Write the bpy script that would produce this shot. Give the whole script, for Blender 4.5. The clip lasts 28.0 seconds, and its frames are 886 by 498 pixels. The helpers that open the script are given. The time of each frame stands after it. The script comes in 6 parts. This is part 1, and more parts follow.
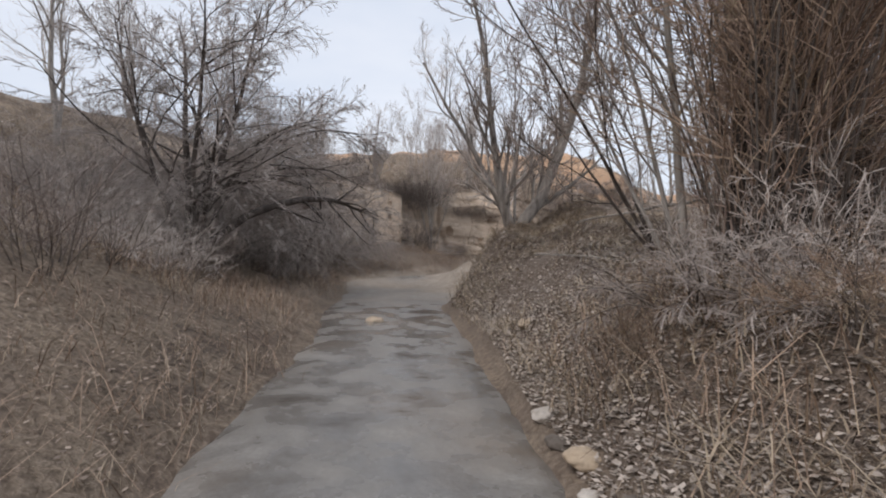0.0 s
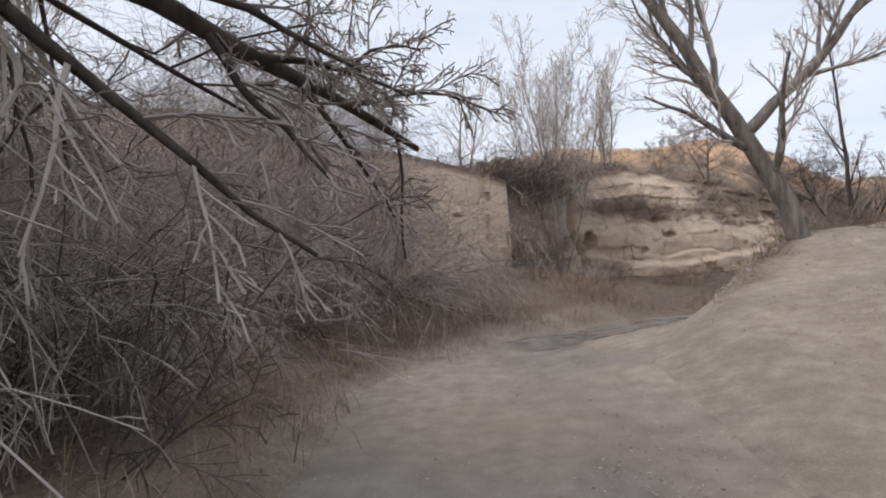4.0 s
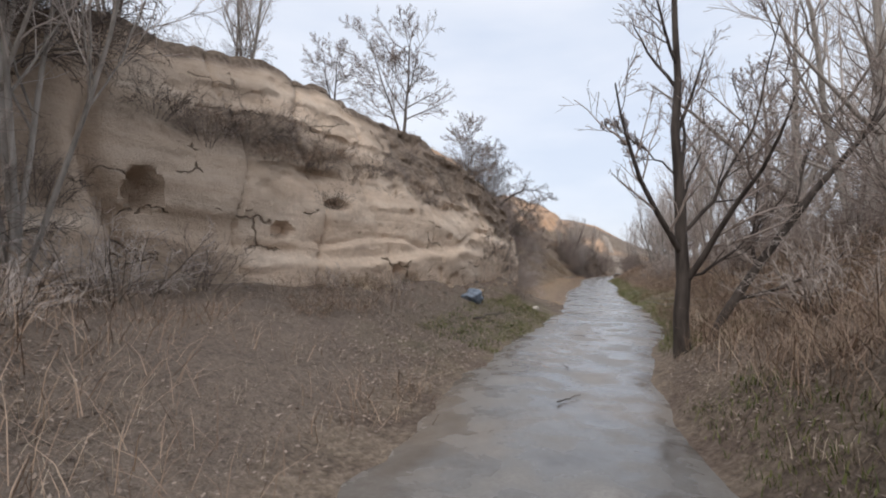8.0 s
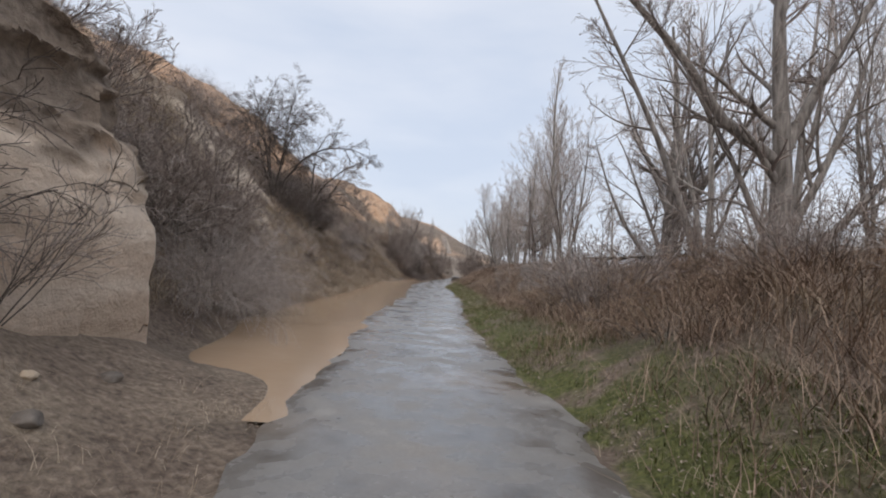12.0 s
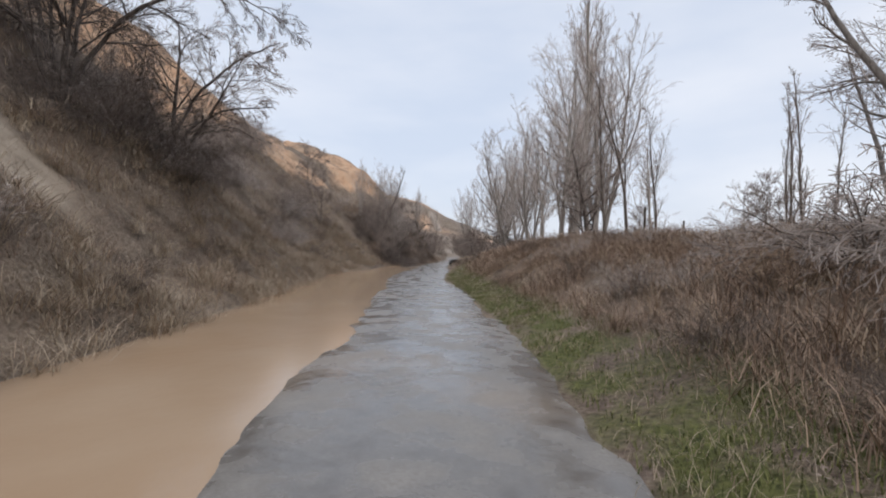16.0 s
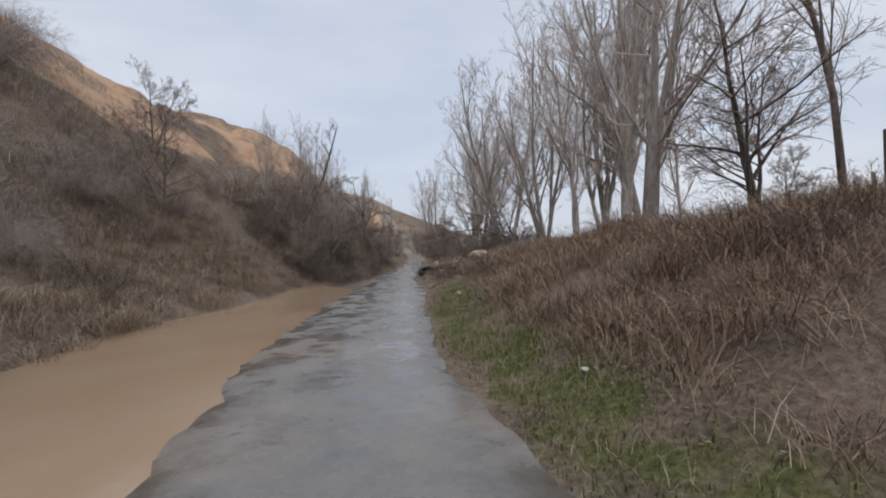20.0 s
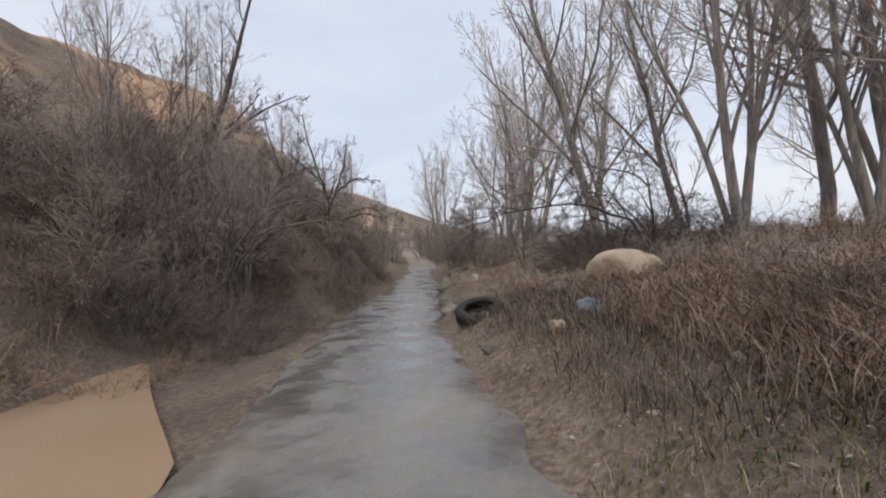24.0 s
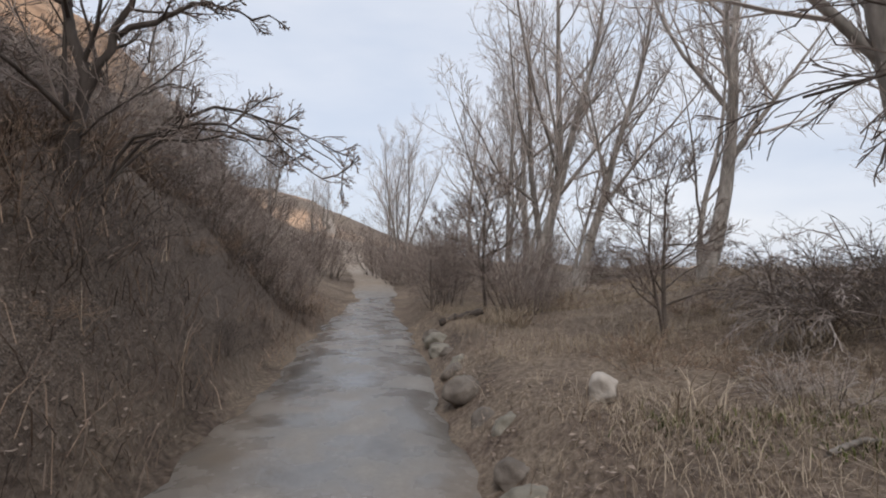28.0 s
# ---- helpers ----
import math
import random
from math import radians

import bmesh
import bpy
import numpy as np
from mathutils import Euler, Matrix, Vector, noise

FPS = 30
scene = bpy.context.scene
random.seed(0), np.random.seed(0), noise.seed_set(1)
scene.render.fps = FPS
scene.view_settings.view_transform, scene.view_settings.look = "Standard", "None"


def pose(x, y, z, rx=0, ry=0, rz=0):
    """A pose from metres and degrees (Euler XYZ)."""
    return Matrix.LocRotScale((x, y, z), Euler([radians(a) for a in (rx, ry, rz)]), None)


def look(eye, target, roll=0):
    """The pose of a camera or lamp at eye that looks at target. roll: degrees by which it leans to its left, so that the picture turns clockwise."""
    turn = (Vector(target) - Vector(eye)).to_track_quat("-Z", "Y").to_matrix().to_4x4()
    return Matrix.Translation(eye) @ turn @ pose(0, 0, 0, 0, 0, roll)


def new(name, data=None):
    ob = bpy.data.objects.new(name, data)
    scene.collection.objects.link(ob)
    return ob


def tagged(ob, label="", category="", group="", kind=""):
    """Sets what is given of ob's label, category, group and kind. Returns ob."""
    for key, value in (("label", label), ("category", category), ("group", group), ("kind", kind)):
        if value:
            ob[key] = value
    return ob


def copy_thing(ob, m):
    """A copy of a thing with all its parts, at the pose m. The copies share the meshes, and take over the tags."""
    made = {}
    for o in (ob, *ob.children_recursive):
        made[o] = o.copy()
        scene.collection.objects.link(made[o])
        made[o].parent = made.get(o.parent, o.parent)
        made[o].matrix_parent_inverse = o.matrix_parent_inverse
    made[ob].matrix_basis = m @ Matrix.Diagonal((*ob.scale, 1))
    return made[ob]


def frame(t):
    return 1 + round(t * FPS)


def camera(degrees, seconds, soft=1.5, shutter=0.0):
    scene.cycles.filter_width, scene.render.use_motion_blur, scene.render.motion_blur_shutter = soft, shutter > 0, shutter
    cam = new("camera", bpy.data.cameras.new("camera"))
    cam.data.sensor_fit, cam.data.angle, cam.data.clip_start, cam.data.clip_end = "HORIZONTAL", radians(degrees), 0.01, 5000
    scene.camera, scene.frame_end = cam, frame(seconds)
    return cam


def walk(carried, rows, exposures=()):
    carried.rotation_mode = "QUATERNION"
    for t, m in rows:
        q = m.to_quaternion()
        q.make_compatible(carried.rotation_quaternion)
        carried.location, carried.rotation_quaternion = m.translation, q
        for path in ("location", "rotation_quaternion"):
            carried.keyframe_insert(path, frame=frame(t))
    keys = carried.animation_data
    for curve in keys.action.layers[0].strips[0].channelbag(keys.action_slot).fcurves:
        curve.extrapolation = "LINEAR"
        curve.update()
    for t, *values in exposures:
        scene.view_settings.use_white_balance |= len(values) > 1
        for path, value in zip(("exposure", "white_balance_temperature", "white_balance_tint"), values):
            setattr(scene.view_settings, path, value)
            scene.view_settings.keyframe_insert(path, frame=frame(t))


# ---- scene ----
EXPOSURES = [(0, 0.2, 6500, 13), (1, 0.28, 6500, 13), (3.5, 0.3, 6500, 13), (6, 0.3, 6500, 13), (9, 0.24, 6500, 13), (11, 0.1, 6400, 13), (14, 0.14, 6400, 13), (16, 0.14, 6400, 13), (18, 0.05, 6380, 13), (21, -0.1, 6380, 13), (22.5, -0.06, 6400, 13), (25, 0.2, 6500, 13), (27, 0.2, 6500, 13), (28, 0.14, 6500, 13)]
# the camera, held in a car that drives up a flooded lane
cam = camera(82.7, 28.0, soft=2.0, shutter=0.0)
# seconds, x, y, z, yaw, pitch, roll
PATH = [
    (0, 0.00, 0.00, 1.62, 0.0, -0.3, 2.0),
    (0.5, -0.03, 1.35, 1.58, 2.2, 0.8, 0.6),
    (1, -0.20, 2.68, 1.58, 4.2, 1.2, -0.4),
    (1.5, -0.39, 4.29, 1.53, 4.8, 1.7, -0.7),
    (2, -0.54, 6.35, 1.46, 6.0, 1.5, 0.6),
    (2.5, -0.62, 8.66, 1.45, 6.2, 1.9, 0.2),
    (3, -0.85, 10.93, 1.42, 7.1, 2.0, -0.7),
    (3.5, -1.32, 12.70, 1.44, 9.1, 2.7, -1.2),
    (4, -1.44, 14.46, 1.48, 11.8, 3.0, -2.6),
    (4.5, -1.42, 16.18, 1.54, 14.4, 2.9, -4.0),
    (5, -1.32, 17.85, 1.59, 15.9, 2.7, -5.6),
    (5.5, -1.24, 19.45, 1.64, 15.3, 2.2, -7.5),
    (6, -1.28, 20.88, 1.67, 11.7, 1.7, -6.9),
    (6.5, -1.17, 22.40, 1.70, 3.1, 1.0, -4.1),
    (7, -0.53, 24.07, 1.71, -6.8, 1.5, -1.4),
    (7.5, 0.40, 25.81, 1.65, -17.1, 1.5, 0.6),
    (8, 1.75, 27.61, 1.61, -23.4, 1.5, 1.6),
    (8.5, 3.19, 29.30, 1.54, -28.3, 1.3, 1.6),
    (9, 4.45, 31.07, 1.55, -31.5, 0.6, 3.0),
    (9.5, 5.66, 32.62, 1.58, -33.6, 1.6, 3.5),
    (10, 6.84, 34.09, 1.54, -34.7, 2.7, 3.8),
    (10.5, 8.32, 35.66, 1.52, -35.4, 3.8, 1.4),
    (11, 9.83, 37.34, 1.53, -38.2, 3.0, 1.6),
    (11.5, 11.31, 38.81, 1.53, -39.8, 2.1, 4.0),
    (12, 12.63, 40.17, 1.55, -41.3, 2.2, 4.0),
    (12.5, 13.91, 41.52, 1.57, -42.3, 2.5, 3.9),
    (13, 15.17, 42.93, 1.60, -42.8, 2.7, 4.0),
    (13.5, 16.48, 44.48, 1.62, -42.6, 2.1, 3.2),
    (14, 17.93, 46.35, 1.61, -41.5, 0.2, 2.2),
    (14.5, 19.20, 48.04, 1.61, -41.0, -1.1, 1.8),
    (15, 20.78, 49.84, 1.55, -41.7, -1.5, 1.2),
    (15.5, 22.10, 51.60, 1.51, -42.4, -1.2, 1.4),
    (16, 23.63, 53.39, 1.49, -42.9, 0.0, 1.4),
    (16.5, 25.33, 55.24, 1.46, -42.9, -0.4, 0.1),
    (17, 27.05, 57.11, 1.42, -43.6, -0.9, -0.7),
    (17.5, 28.69, 58.81, 1.45, -44.0, -1.1, -2.9),
    (18, 30.15, 60.33, 1.47, -45.9, -1.9, -4),
    (18.5, 31.45, 61.95, 1.50, -47.4, -3.2, -4),
    (19, 32.65, 63.39, 1.51, -47.5, -2.8, -3.2),
    (19.5, 33.80, 64.85, 1.54, -48.1, -1.1, -2.2),
    (20, 35.01, 66.32, 1.56, -48.1, -0.2, -1.5),
    (20.5, 36.27, 67.80, 1.54, -48.6, 0.9, -0.9),
    (21, 37.48, 69.27, 1.54, -48.4, 1.7, -1.4),
    (21.5, 38.73, 70.80, 1.53, -47.1, 2.5, 0),
    (22, 39.95, 72.27, 1.50, -45.8, 2.7, -0.6),
    (22.5, 41.19, 73.65, 1.42, -46.0, 1.9, -1.5),
    (23, 42.62, 75.08, 1.44, -46.6, 1.2, -1.2),
    (23.5, 44.24, 76.55, 1.48, -47.5, 0.6, -1.8),
    (24, 45.84, 77.99, 1.52, -48.5, 0.0, -2.6),
    (24.5, 47.18, 79.37, 1.55, -49.7, -0.4, -2.6),
    (25, 48.32, 80.67, 1.59, -50.8, -0.5, -2.1),
    (25.5, 49.23, 81.67, 1.64, -50.7, 0.4, 0.1),
    (26, 50.21, 82.72, 1.56, -50.2, 0.5, 0.5),
    (26.5, 51.10, 83.73, 1.49, -50.4, 1.5, 1.1),
    (27, 52.01, 84.54, 1.56, -51.6, 1.9, 0.0),
    (27.5, 52.87, 85.40, 1.56, -52.6, 1.8, 1.1),
    (28, 53.69, 86.13, 1.58, -54.6, 1.9, 1.4),
]
walk(cam, [(t, pose(x, y, z, 90 + pitch, 0, yaw) @ pose(0, 0, 0, 0, 0, roll)) for t, x, y, z, yaw, pitch, roll in PATH],
     exposures=EXPOSURES)

# ---- world and light: a bright overcast winter sky ----
world = bpy.data.worlds.new("overcast_sky")
scene.world = world
world.use_nodes = True
wn, wl = world.node_tree.nodes, world.node_tree.links
sky = wn.new("ShaderNodeTexSky")
sky.sky_type, sky.sun_disc = "NISHITA", False
sky.sun_elevation, sky.sun_rotation = radians(38), radians(215)
sky.air_density, sky.dust_density, sky.ozone_density = 1.0, 3.0, 1.0
gain = wn.new("ShaderNodeVectorMath")
gain.operation = "SCALE"
gain.inputs["Scale"].default_value = 0.10
wl.new(sky.outputs[0], gain.inputs[0])
wc = wn.new("ShaderNodeTexCoord")
wm = wn.new("ShaderNodeMapping")
wm.inputs["Scale"].default_value = (1.0, 1.0, 3.5)
wl.new(wc.outputs["Generated"], wm.inputs[0])
cloud = wn.new("ShaderNodeTexNoise")
cloud.inputs["Scale"].default_value, cloud.inputs["Detail"].default_value = 2.2, 5.0
wl.new(wm.outputs[0], cloud.inputs["Vector"])
ramp = wn.new("ShaderNodeValToRGB")
ramp.color_ramp.elements[0].position, ramp.color_ramp.elements[0].color = 0.30, (0.66, 0.74, 0.85, 1)
ramp.color_ramp.elements[1].position, ramp.color_ramp.elements[1].color = 0.70, (0.86, 0.90, 0.95, 1)
wl.new(cloud.outputs[0], ramp.inputs[0])
mixw = wn.new("ShaderNodeMix")
mixw.data_type = "RGBA"
mixw.inputs["Factor"].default_value = 0.82
wl.new(gain.outputs[0], mixw.inputs[6])
wl.new(ramp.outputs[0], mixw.inputs[7])
wl.new(mixw.outputs[2], wn["Background"].inputs[0])
wn["Background"].inputs[1].default_value = 1.0

sun = new("sun", bpy.data.lights.new("sun", "SUN"))
sun.data.energy, sun.data.angle, sun.data.color = 1.0, radians(25), (1.0, 0.95, 0.88)
sun.matrix_world = look((0, 0, 50), (0 + 20, 0 + 14, 16))


# ---- materials ----
class Mat:
    """A small node builder round one Principled material."""

    def __init__(self, name, rough=0.9):
        self.m = bpy.data.materials.new(name)
        self.m.use_nodes = True
        self.n, self.l = self.m.node_tree.nodes, self.m.node_tree.links
        self.b = self.n["Principled BSDF"]
        self.b.inputs["Roughness"].default_value = rough
        self.b.inputs["Specular IOR Level"].default_value = 0.3
        self.co = self.n.new("ShaderNodeTexCoord").outputs["Object"]

    def noise(self, scale, detail=4.0, stretch=None, rough=0.55, co=None):
        t = self.n.new("ShaderNodeTexNoise")
        t.inputs["Scale"].default_value, t.inputs["Detail"].default_value, t.inputs["Roughness"].default_value = scale, detail, rough
        src = co or self.co
        if stretch:
            mp = self.n.new("ShaderNodeMapping")
            mp.inputs["Scale"].default_value = stretch
            self.l.new(src, mp.inputs[0])
            src = mp.outputs[0]
        self.l.new(src, t.inputs["Vector"])
        return t.outputs[0]

    def ramp(self, fac, *stops):
        r = self.n.new("ShaderNodeValToRGB")
        els = r.color_ramp.elements
        while len(els) < len(stops):
            els.new(0.5)
        for e, (p, c) in zip(els, stops):
            e.position, e.color = p, (*c, 1)
        self.l.new(fac, r.inputs[0])
        return r.outputs[0]

    def mix(self, fac, a, b, kind="MIX"):
        m = self.n.new("ShaderNodeMix")
        m.data_type, m.blend_type = "RGBA", kind
        for sock, v in ((m.inputs["Factor"], fac), (m.inputs[6], a), (m.inputs[7], b)):
            if isinstance(v, (int, float)):
                sock.default_value = v
            elif isinstance(v, tuple):
                sock.default_value = (*v, 1)
            else:
                self.l.new(v, sock)
        return m.outputs[2]

    def span(self, fac, lo, hi, a=0.0, b=1.0):
        m = self.n.new("ShaderNodeMapRange")
        for i, v in enumerate((lo, hi, a, b)):
            m.inputs[i + 1].default_value = v
        self.l.new(fac, m.inputs[0])
        return m.outputs[0]

    def attr(self, name):
        a = self.n.new("ShaderNodeAttribute")
        a.attribute_name = name
        return a.outputs["Fac"]

    def rand(self):
        return self.n.new("ShaderNodeObjectInfo").outputs["Random"]

    def island(self):
        return self.n.new("ShaderNodeNewGeometry").outputs["Random Per Island"]

    def done(self, colour, bump=None, strength=0.5, dist=0.05, rough=None):
        if isinstance(colour, tuple):
            self.b.inputs["Base Color"].default_value = (*colour, 1)
        else:
            self.l.new(colour, self.b.inputs["Base Color"])
        if bump is not None:
            bm = self.n.new("ShaderNodeBump")
            bm.inputs["Strength"].default_value, bm.inputs["Distance"].default_value = strength, dist
            self.l.new(bump, bm.inputs["Height"])
            self.l.new(bm.outputs[0], self.b.inputs["Normal"])
        if rough is not None:
            self.l.new(rough, self.b.inputs["Roughness"])
        return self.m


def ground_material():
    m = Mat("earth_and_dead_grass", 0.95)
    big, mid, fine, grit = m.noise(0.12, 4), m.noise(1.3, 6), m.noise(14, 6), m.noise(55, 4)
    soil = m.ramp(fine, (0.3, (0.075, 0.053, 0.040)), (0.55, (0.175, 0.130, 0.10)), (0.8, (0.30, 0.24, 0.19)))
    straw = m.ramp(fine, (0.3, (0.14, 0.105, 0.077)), (0.6, (0.30, 0.238, 0.178)), (0.85, (0.44, 0.365, 0.285)))
    c = m.mix(m.span(mid, 0.38, 0.62), soil, straw)
    c = m.mix(m.span(grit, 0.45, 0.7, 0, 0.5), c, (0.10, 0.075, 0.058))
    c = m.mix(m.span(big, 0.42, 0.62, 0.0, 0.5), c, m.ramp(fine, (0.3, (0.17, 0.13, 0.095)), (0.7, (0.42, 0.335, 0.25))))
    c = m.mix(m.span(m.noise(0.5, 7, None, 0.65), 0.52, 0.62, 0, 0.65), c, m.ramp(fine, (0.3, (0.045, 0.035, 0.028)), (0.7, (0.15, 0.115, 0.09))))
    sand = m.mix(m.span(mid, 0.3, 0.75), (0.62, 0.365, 0.215), (0.50, 0.37, 0.26))
    edge = m.mix(0.5, m.attr("sand"), m.mix(1.0, m.attr("sand"), m.span(mid, 0.3, 0.7), "MULTIPLY"))
    c = m.mix(m.span(edge, 0.25, 0.6), c, sand)
    clay = m.ramp(mid, (0.3, (0.30, 0.245, 0.185)), (0.5, (0.44, 0.36, 0.275)), (0.75, (0.52, 0.43, 0.33)))
    c = m.mix(m.attr("clay"), c, m.mix(m.span(fine, 0.5, 0.7, 0, 0.4), clay, (0.22, 0.175, 0.13)))
    moss = m.ramp(fine, (0.3, (0.05, 0.06, 0.02)), (0.7, (0.17, 0.17, 0.06)))
    c = m.mix(m.span(m.mix(1.0, m.attr("green"), m.span(mid, 0.35, 0.6), "MULTIPLY"), 0.1, 0.7), c, moss)
    c = m.mix(m.attr("mould"), c, m.mix(m.span(m.noise(38, 5), 0.35, 0.65), m.ramp(m.noise(9, 6), (0.3, (0.08, 0.06, 0.048)), (0.7, (0.22, 0.17, 0.137))), m.ramp(m.noise(70, 3), (0.4, (0.09, 0.07, 0.055)), (0.6, (0.30, 0.245, 0.20)))))
    dirt = m.mix(m.span(m.noise(45, 5), 0.35, 0.65, 0, 0.6), m.ramp(m.noise(5, 9), (0.3, (0.30, 0.25, 0.205)), (0.7, (0.52, 0.445, 0.37))), m.ramp(m.noise(110, 3), (0.4, (0.20, 0.155, 0.12)), (0.6, (0.48, 0.40, 0.32))))
    dirt = m.mix(m.span(m.noise(1.1, 6), 0.45, 0.62, 0, 0.55), dirt, m.ramp(m.noise(60, 3), (0.35, (0.18, 0.148, 0.12)), (0.65, (0.36, 0.305, 0.25))))
    c = m.mix(m.attr("dirt"), c, dirt)
    return m.done(c, m.mix(0.6, mid, fine), 0.9, 0.12)


def cliff_material():
    m = Mat("pale_sandstone", 0.95)
    strata = m.noise(1.0, 7, (0.35, 0.35, 2.6))
    mid, fine = m.noise(0.9, 7), m.noise(9, 8)
    c = m.ramp(strata, (0.28, (0.55, 0.415, 0.305)), (0.48, (0.70, 0.55, 0.42)), (0.7, (0.78, 0.645, 0.515)))
    c = m.mix(m.span(mid, 0.52, 0.72, 0, 0.45), c, (0.34, 0.265, 0.20))
    c = m.mix(m.span(fine, 0.35, 0.65, 0.0, 0.32), c, (0.45, 0.35, 0.26))
    v = m.n.new("ShaderNodeTexVoronoi")
    v.feature = "DISTANCE_TO_EDGE"
    v.inputs["Scale"].default_value = 0.55
    warp = m.n.new("ShaderNodeMapping")
    warp.inputs["Scale"].default_value = (0.8, 0.8, 1.9)
    bend = m.n.new("ShaderNodeVectorMath")
    bend.operation = "ADD"
    wob = m.n.new("ShaderNodeTexNoise")
    wob.inputs["Scale"].default_value, wob.inputs["Detail"].default_value = 1.4, 5.0
    m.l.new(m.co, wob.inputs["Vector"])
    m.l.new(m.co, bend.inputs[0])
    m.l.new(wob.outputs[1], bend.inputs[1])
    m.l.new(bend.outputs[0], warp.inputs[0])
    m.l.new(warp.outputs[0], v.inputs["Vector"])
    crack = m.span(m.mix(1.0, v.outputs["Distance"], m.span(m.noise(0.6, 3), 0.42, 0.56, 0.0, 0.12), "ADD"), 0.0, 0.022)
    c = m.mix(crack, (0.37, 0.285, 0.215), c)
    # soil and scrub tone, which also carries the recess's painted shade
    c = m.mix(m.attr("scrub_shade"), c, m.ramp(fine, (0.3, (0.11, 0.08, 0.06)), (0.7, (0.30, 0.235, 0.18))))
    return m.done(c, m.mix(0.4, m.mix(0.5, strata, m.mix(0.4, fine, m.noise(38, 5))), crack), 1.0, 0.22)


def road_material():
    m = Mat("wet_broken_asphalt", 0.35)
    big, mid, fine = m.noise(0.35, 5), m.noise(1.6, 8), m.noise(30, 4)
    c = m.ramp(mid, (0.3, (0.10, 0.088, 0.076)), (0.5, (0.20, 0.185, 0.168)), (0.72, (0.34, 0.315, 0.285)))
    c = m.mix(m.span(fine, 0.35, 0.65, 0, 0.45), c, (0.13, 0.118, 0.105))
    dry = m.mix(m.span(m.noise(45, 5), 0.35, 0.65, 0, 0.6), m.ramp(m.noise(4, 9), (0.32, (0.24, 0.198, 0.16)), (0.68, (0.46, 0.39, 0.32))), m.ramp(m.noise(110, 3), (0.4, (0.20, 0.155, 0.12)), (0.6, (0.50, 0.42, 0.34))))
    c = m.mix(m.attr("dirt"), c, dry)
    silt = m.mix(m.span(big, 0.5, 0.62), c, (0.30, 0.235, 0.175))
    c = m.mix(0.35, c, silt)
    wet = m.mix(1.0, m.span(mid, 0.40, 0.62, 0.07, 0.5), m.attr("dirt"), "ADD")
    flow = m.noise(2.6, 6)
    m.b.inputs["Specular IOR Level"].default_value = 0.5
    return m.done(c, m.mix(0.4, flow, mid), 0.45, 0.06, wet)


def water_material():
    m = Mat("muddy_ochre_water", 0.12)
    c = m.mix(m.span(m.noise(0.5, 4), 0.3, 0.7), (0.42, 0.29, 0.185), (0.47, 0.345, 0.235))
    m.b.inputs["Specular IOR Level"].default_value = 0.4
    return m.done(c, m.noise(6, 3), 0.08, 0.03)


def bark_material(name, dark, light, scale=9.0):
    m = Mat(name, 0.9)
    n = m.noise(scale, 6, (1, 1, 0.18))
    c = m.ramp(n, (0.3, dark), (0.7, light))
    c = m.mix(m.span(m.rand(), 0, 1, 0.0, 0.35), c, tuple(v * 0.6 for v in dark))
    return m.done(c, n, 0.8, 0.03)


def twig_material(name, a, b):
    m = Mat(name, 0.85)
    return m.done(m.mix(m.island(), a, b))


def weed_material():
    """Dead weeds: rusty, with patches of darker and of straw-coloured growth."""
    m = Mat("rusty_dead_weeds", 0.85)
    one = m.island()
    c = m.mix(one, (0.15, 0.10, 0.072), (0.50, 0.368, 0.27))
    c = m.mix(m.span(m.noise(0.9, 5), 0.50, 0.60, 0, 0.6), c, m.mix(one, (0.08, 0.054, 0.041), (0.28, 0.195, 0.145)))
    c = m.mix(m.span(m.noise(1.7, 4), 0.55, 0.66, 0, 0.8), c, m.mix(one, (0.23, 0.175, 0.115), (0.56, 0.46, 0.335)))
    return m.done(c)


GROUND, CLIFF, ROAD, WATER = ground_material(), cliff_material(), road_material(), water_material()
BARK = bark_material("grey_brown_bark", (0.075, 0.058, 0.048), (0.27, 0.23, 0.20))
BARK_PALE = bark_material("pale_poplar_bark", (0.20, 0.18, 0.16), (0.54, 0.49, 0.44))
BARK_GREY = bark_material("grey_trunk_bark", (0.11, 0.095, 0.082), (0.36, 0.32, 0.285))
BARK_DARK = bark_material("dark_bark", (0.038, 0.030, 0.026), (0.15, 0.125, 0.108))
TWIG = twig_material("bare_twigs", (0.165, 0.130, 0.112), (0.41, 0.342, 0.30))
TWIG_PALE = twig_material("pale_bare_twigs", (0.34, 0.29, 0.257), (0.62, 0.55, 0.50))
TWIG_DARK = twig_material("dark_bare_twigs", (0.065, 0.050, 0.043), (0.21, 0.172, 0.15))
TWIG_GREY = twig_material("weathered_grey_twigs", (0.23, 0.198, 0.18), (0.52, 0.455, 0.415))
GRASS = twig_material("dead_grass", (0.22, 0.165, 0.115), (0.54, 0.445, 0.335))
VINE = bark_material("dead_vine_bark", (0.18, 0.125, 0.10), (0.48, 0.37, 0.30), 14)
VINE_FRINGE = twig_material("shaggy_vine_fringe", (0.22, 0.15, 0.115), (0.62, 0.48, 0.40))
UNDERGROWTH = twig_material("dark_dead_undergrowth", (0.055, 0.040, 0.032), (0.21, 0.158, 0.125))
GRASS_RED = weed_material()
GREEN = twig_material("low_green_grass", (0.055, 0.068, 0.022), (0.21, 0.215, 0.08))
LEAF = twig_material("fallen_leaves", (0.11, 0.078, 0.062), (0.46, 0.372, 0.305))
BANK_LEAF = twig_material("old_bank_leaves", (0.20, 0.168, 0.142), (0.64, 0.558, 0.487))
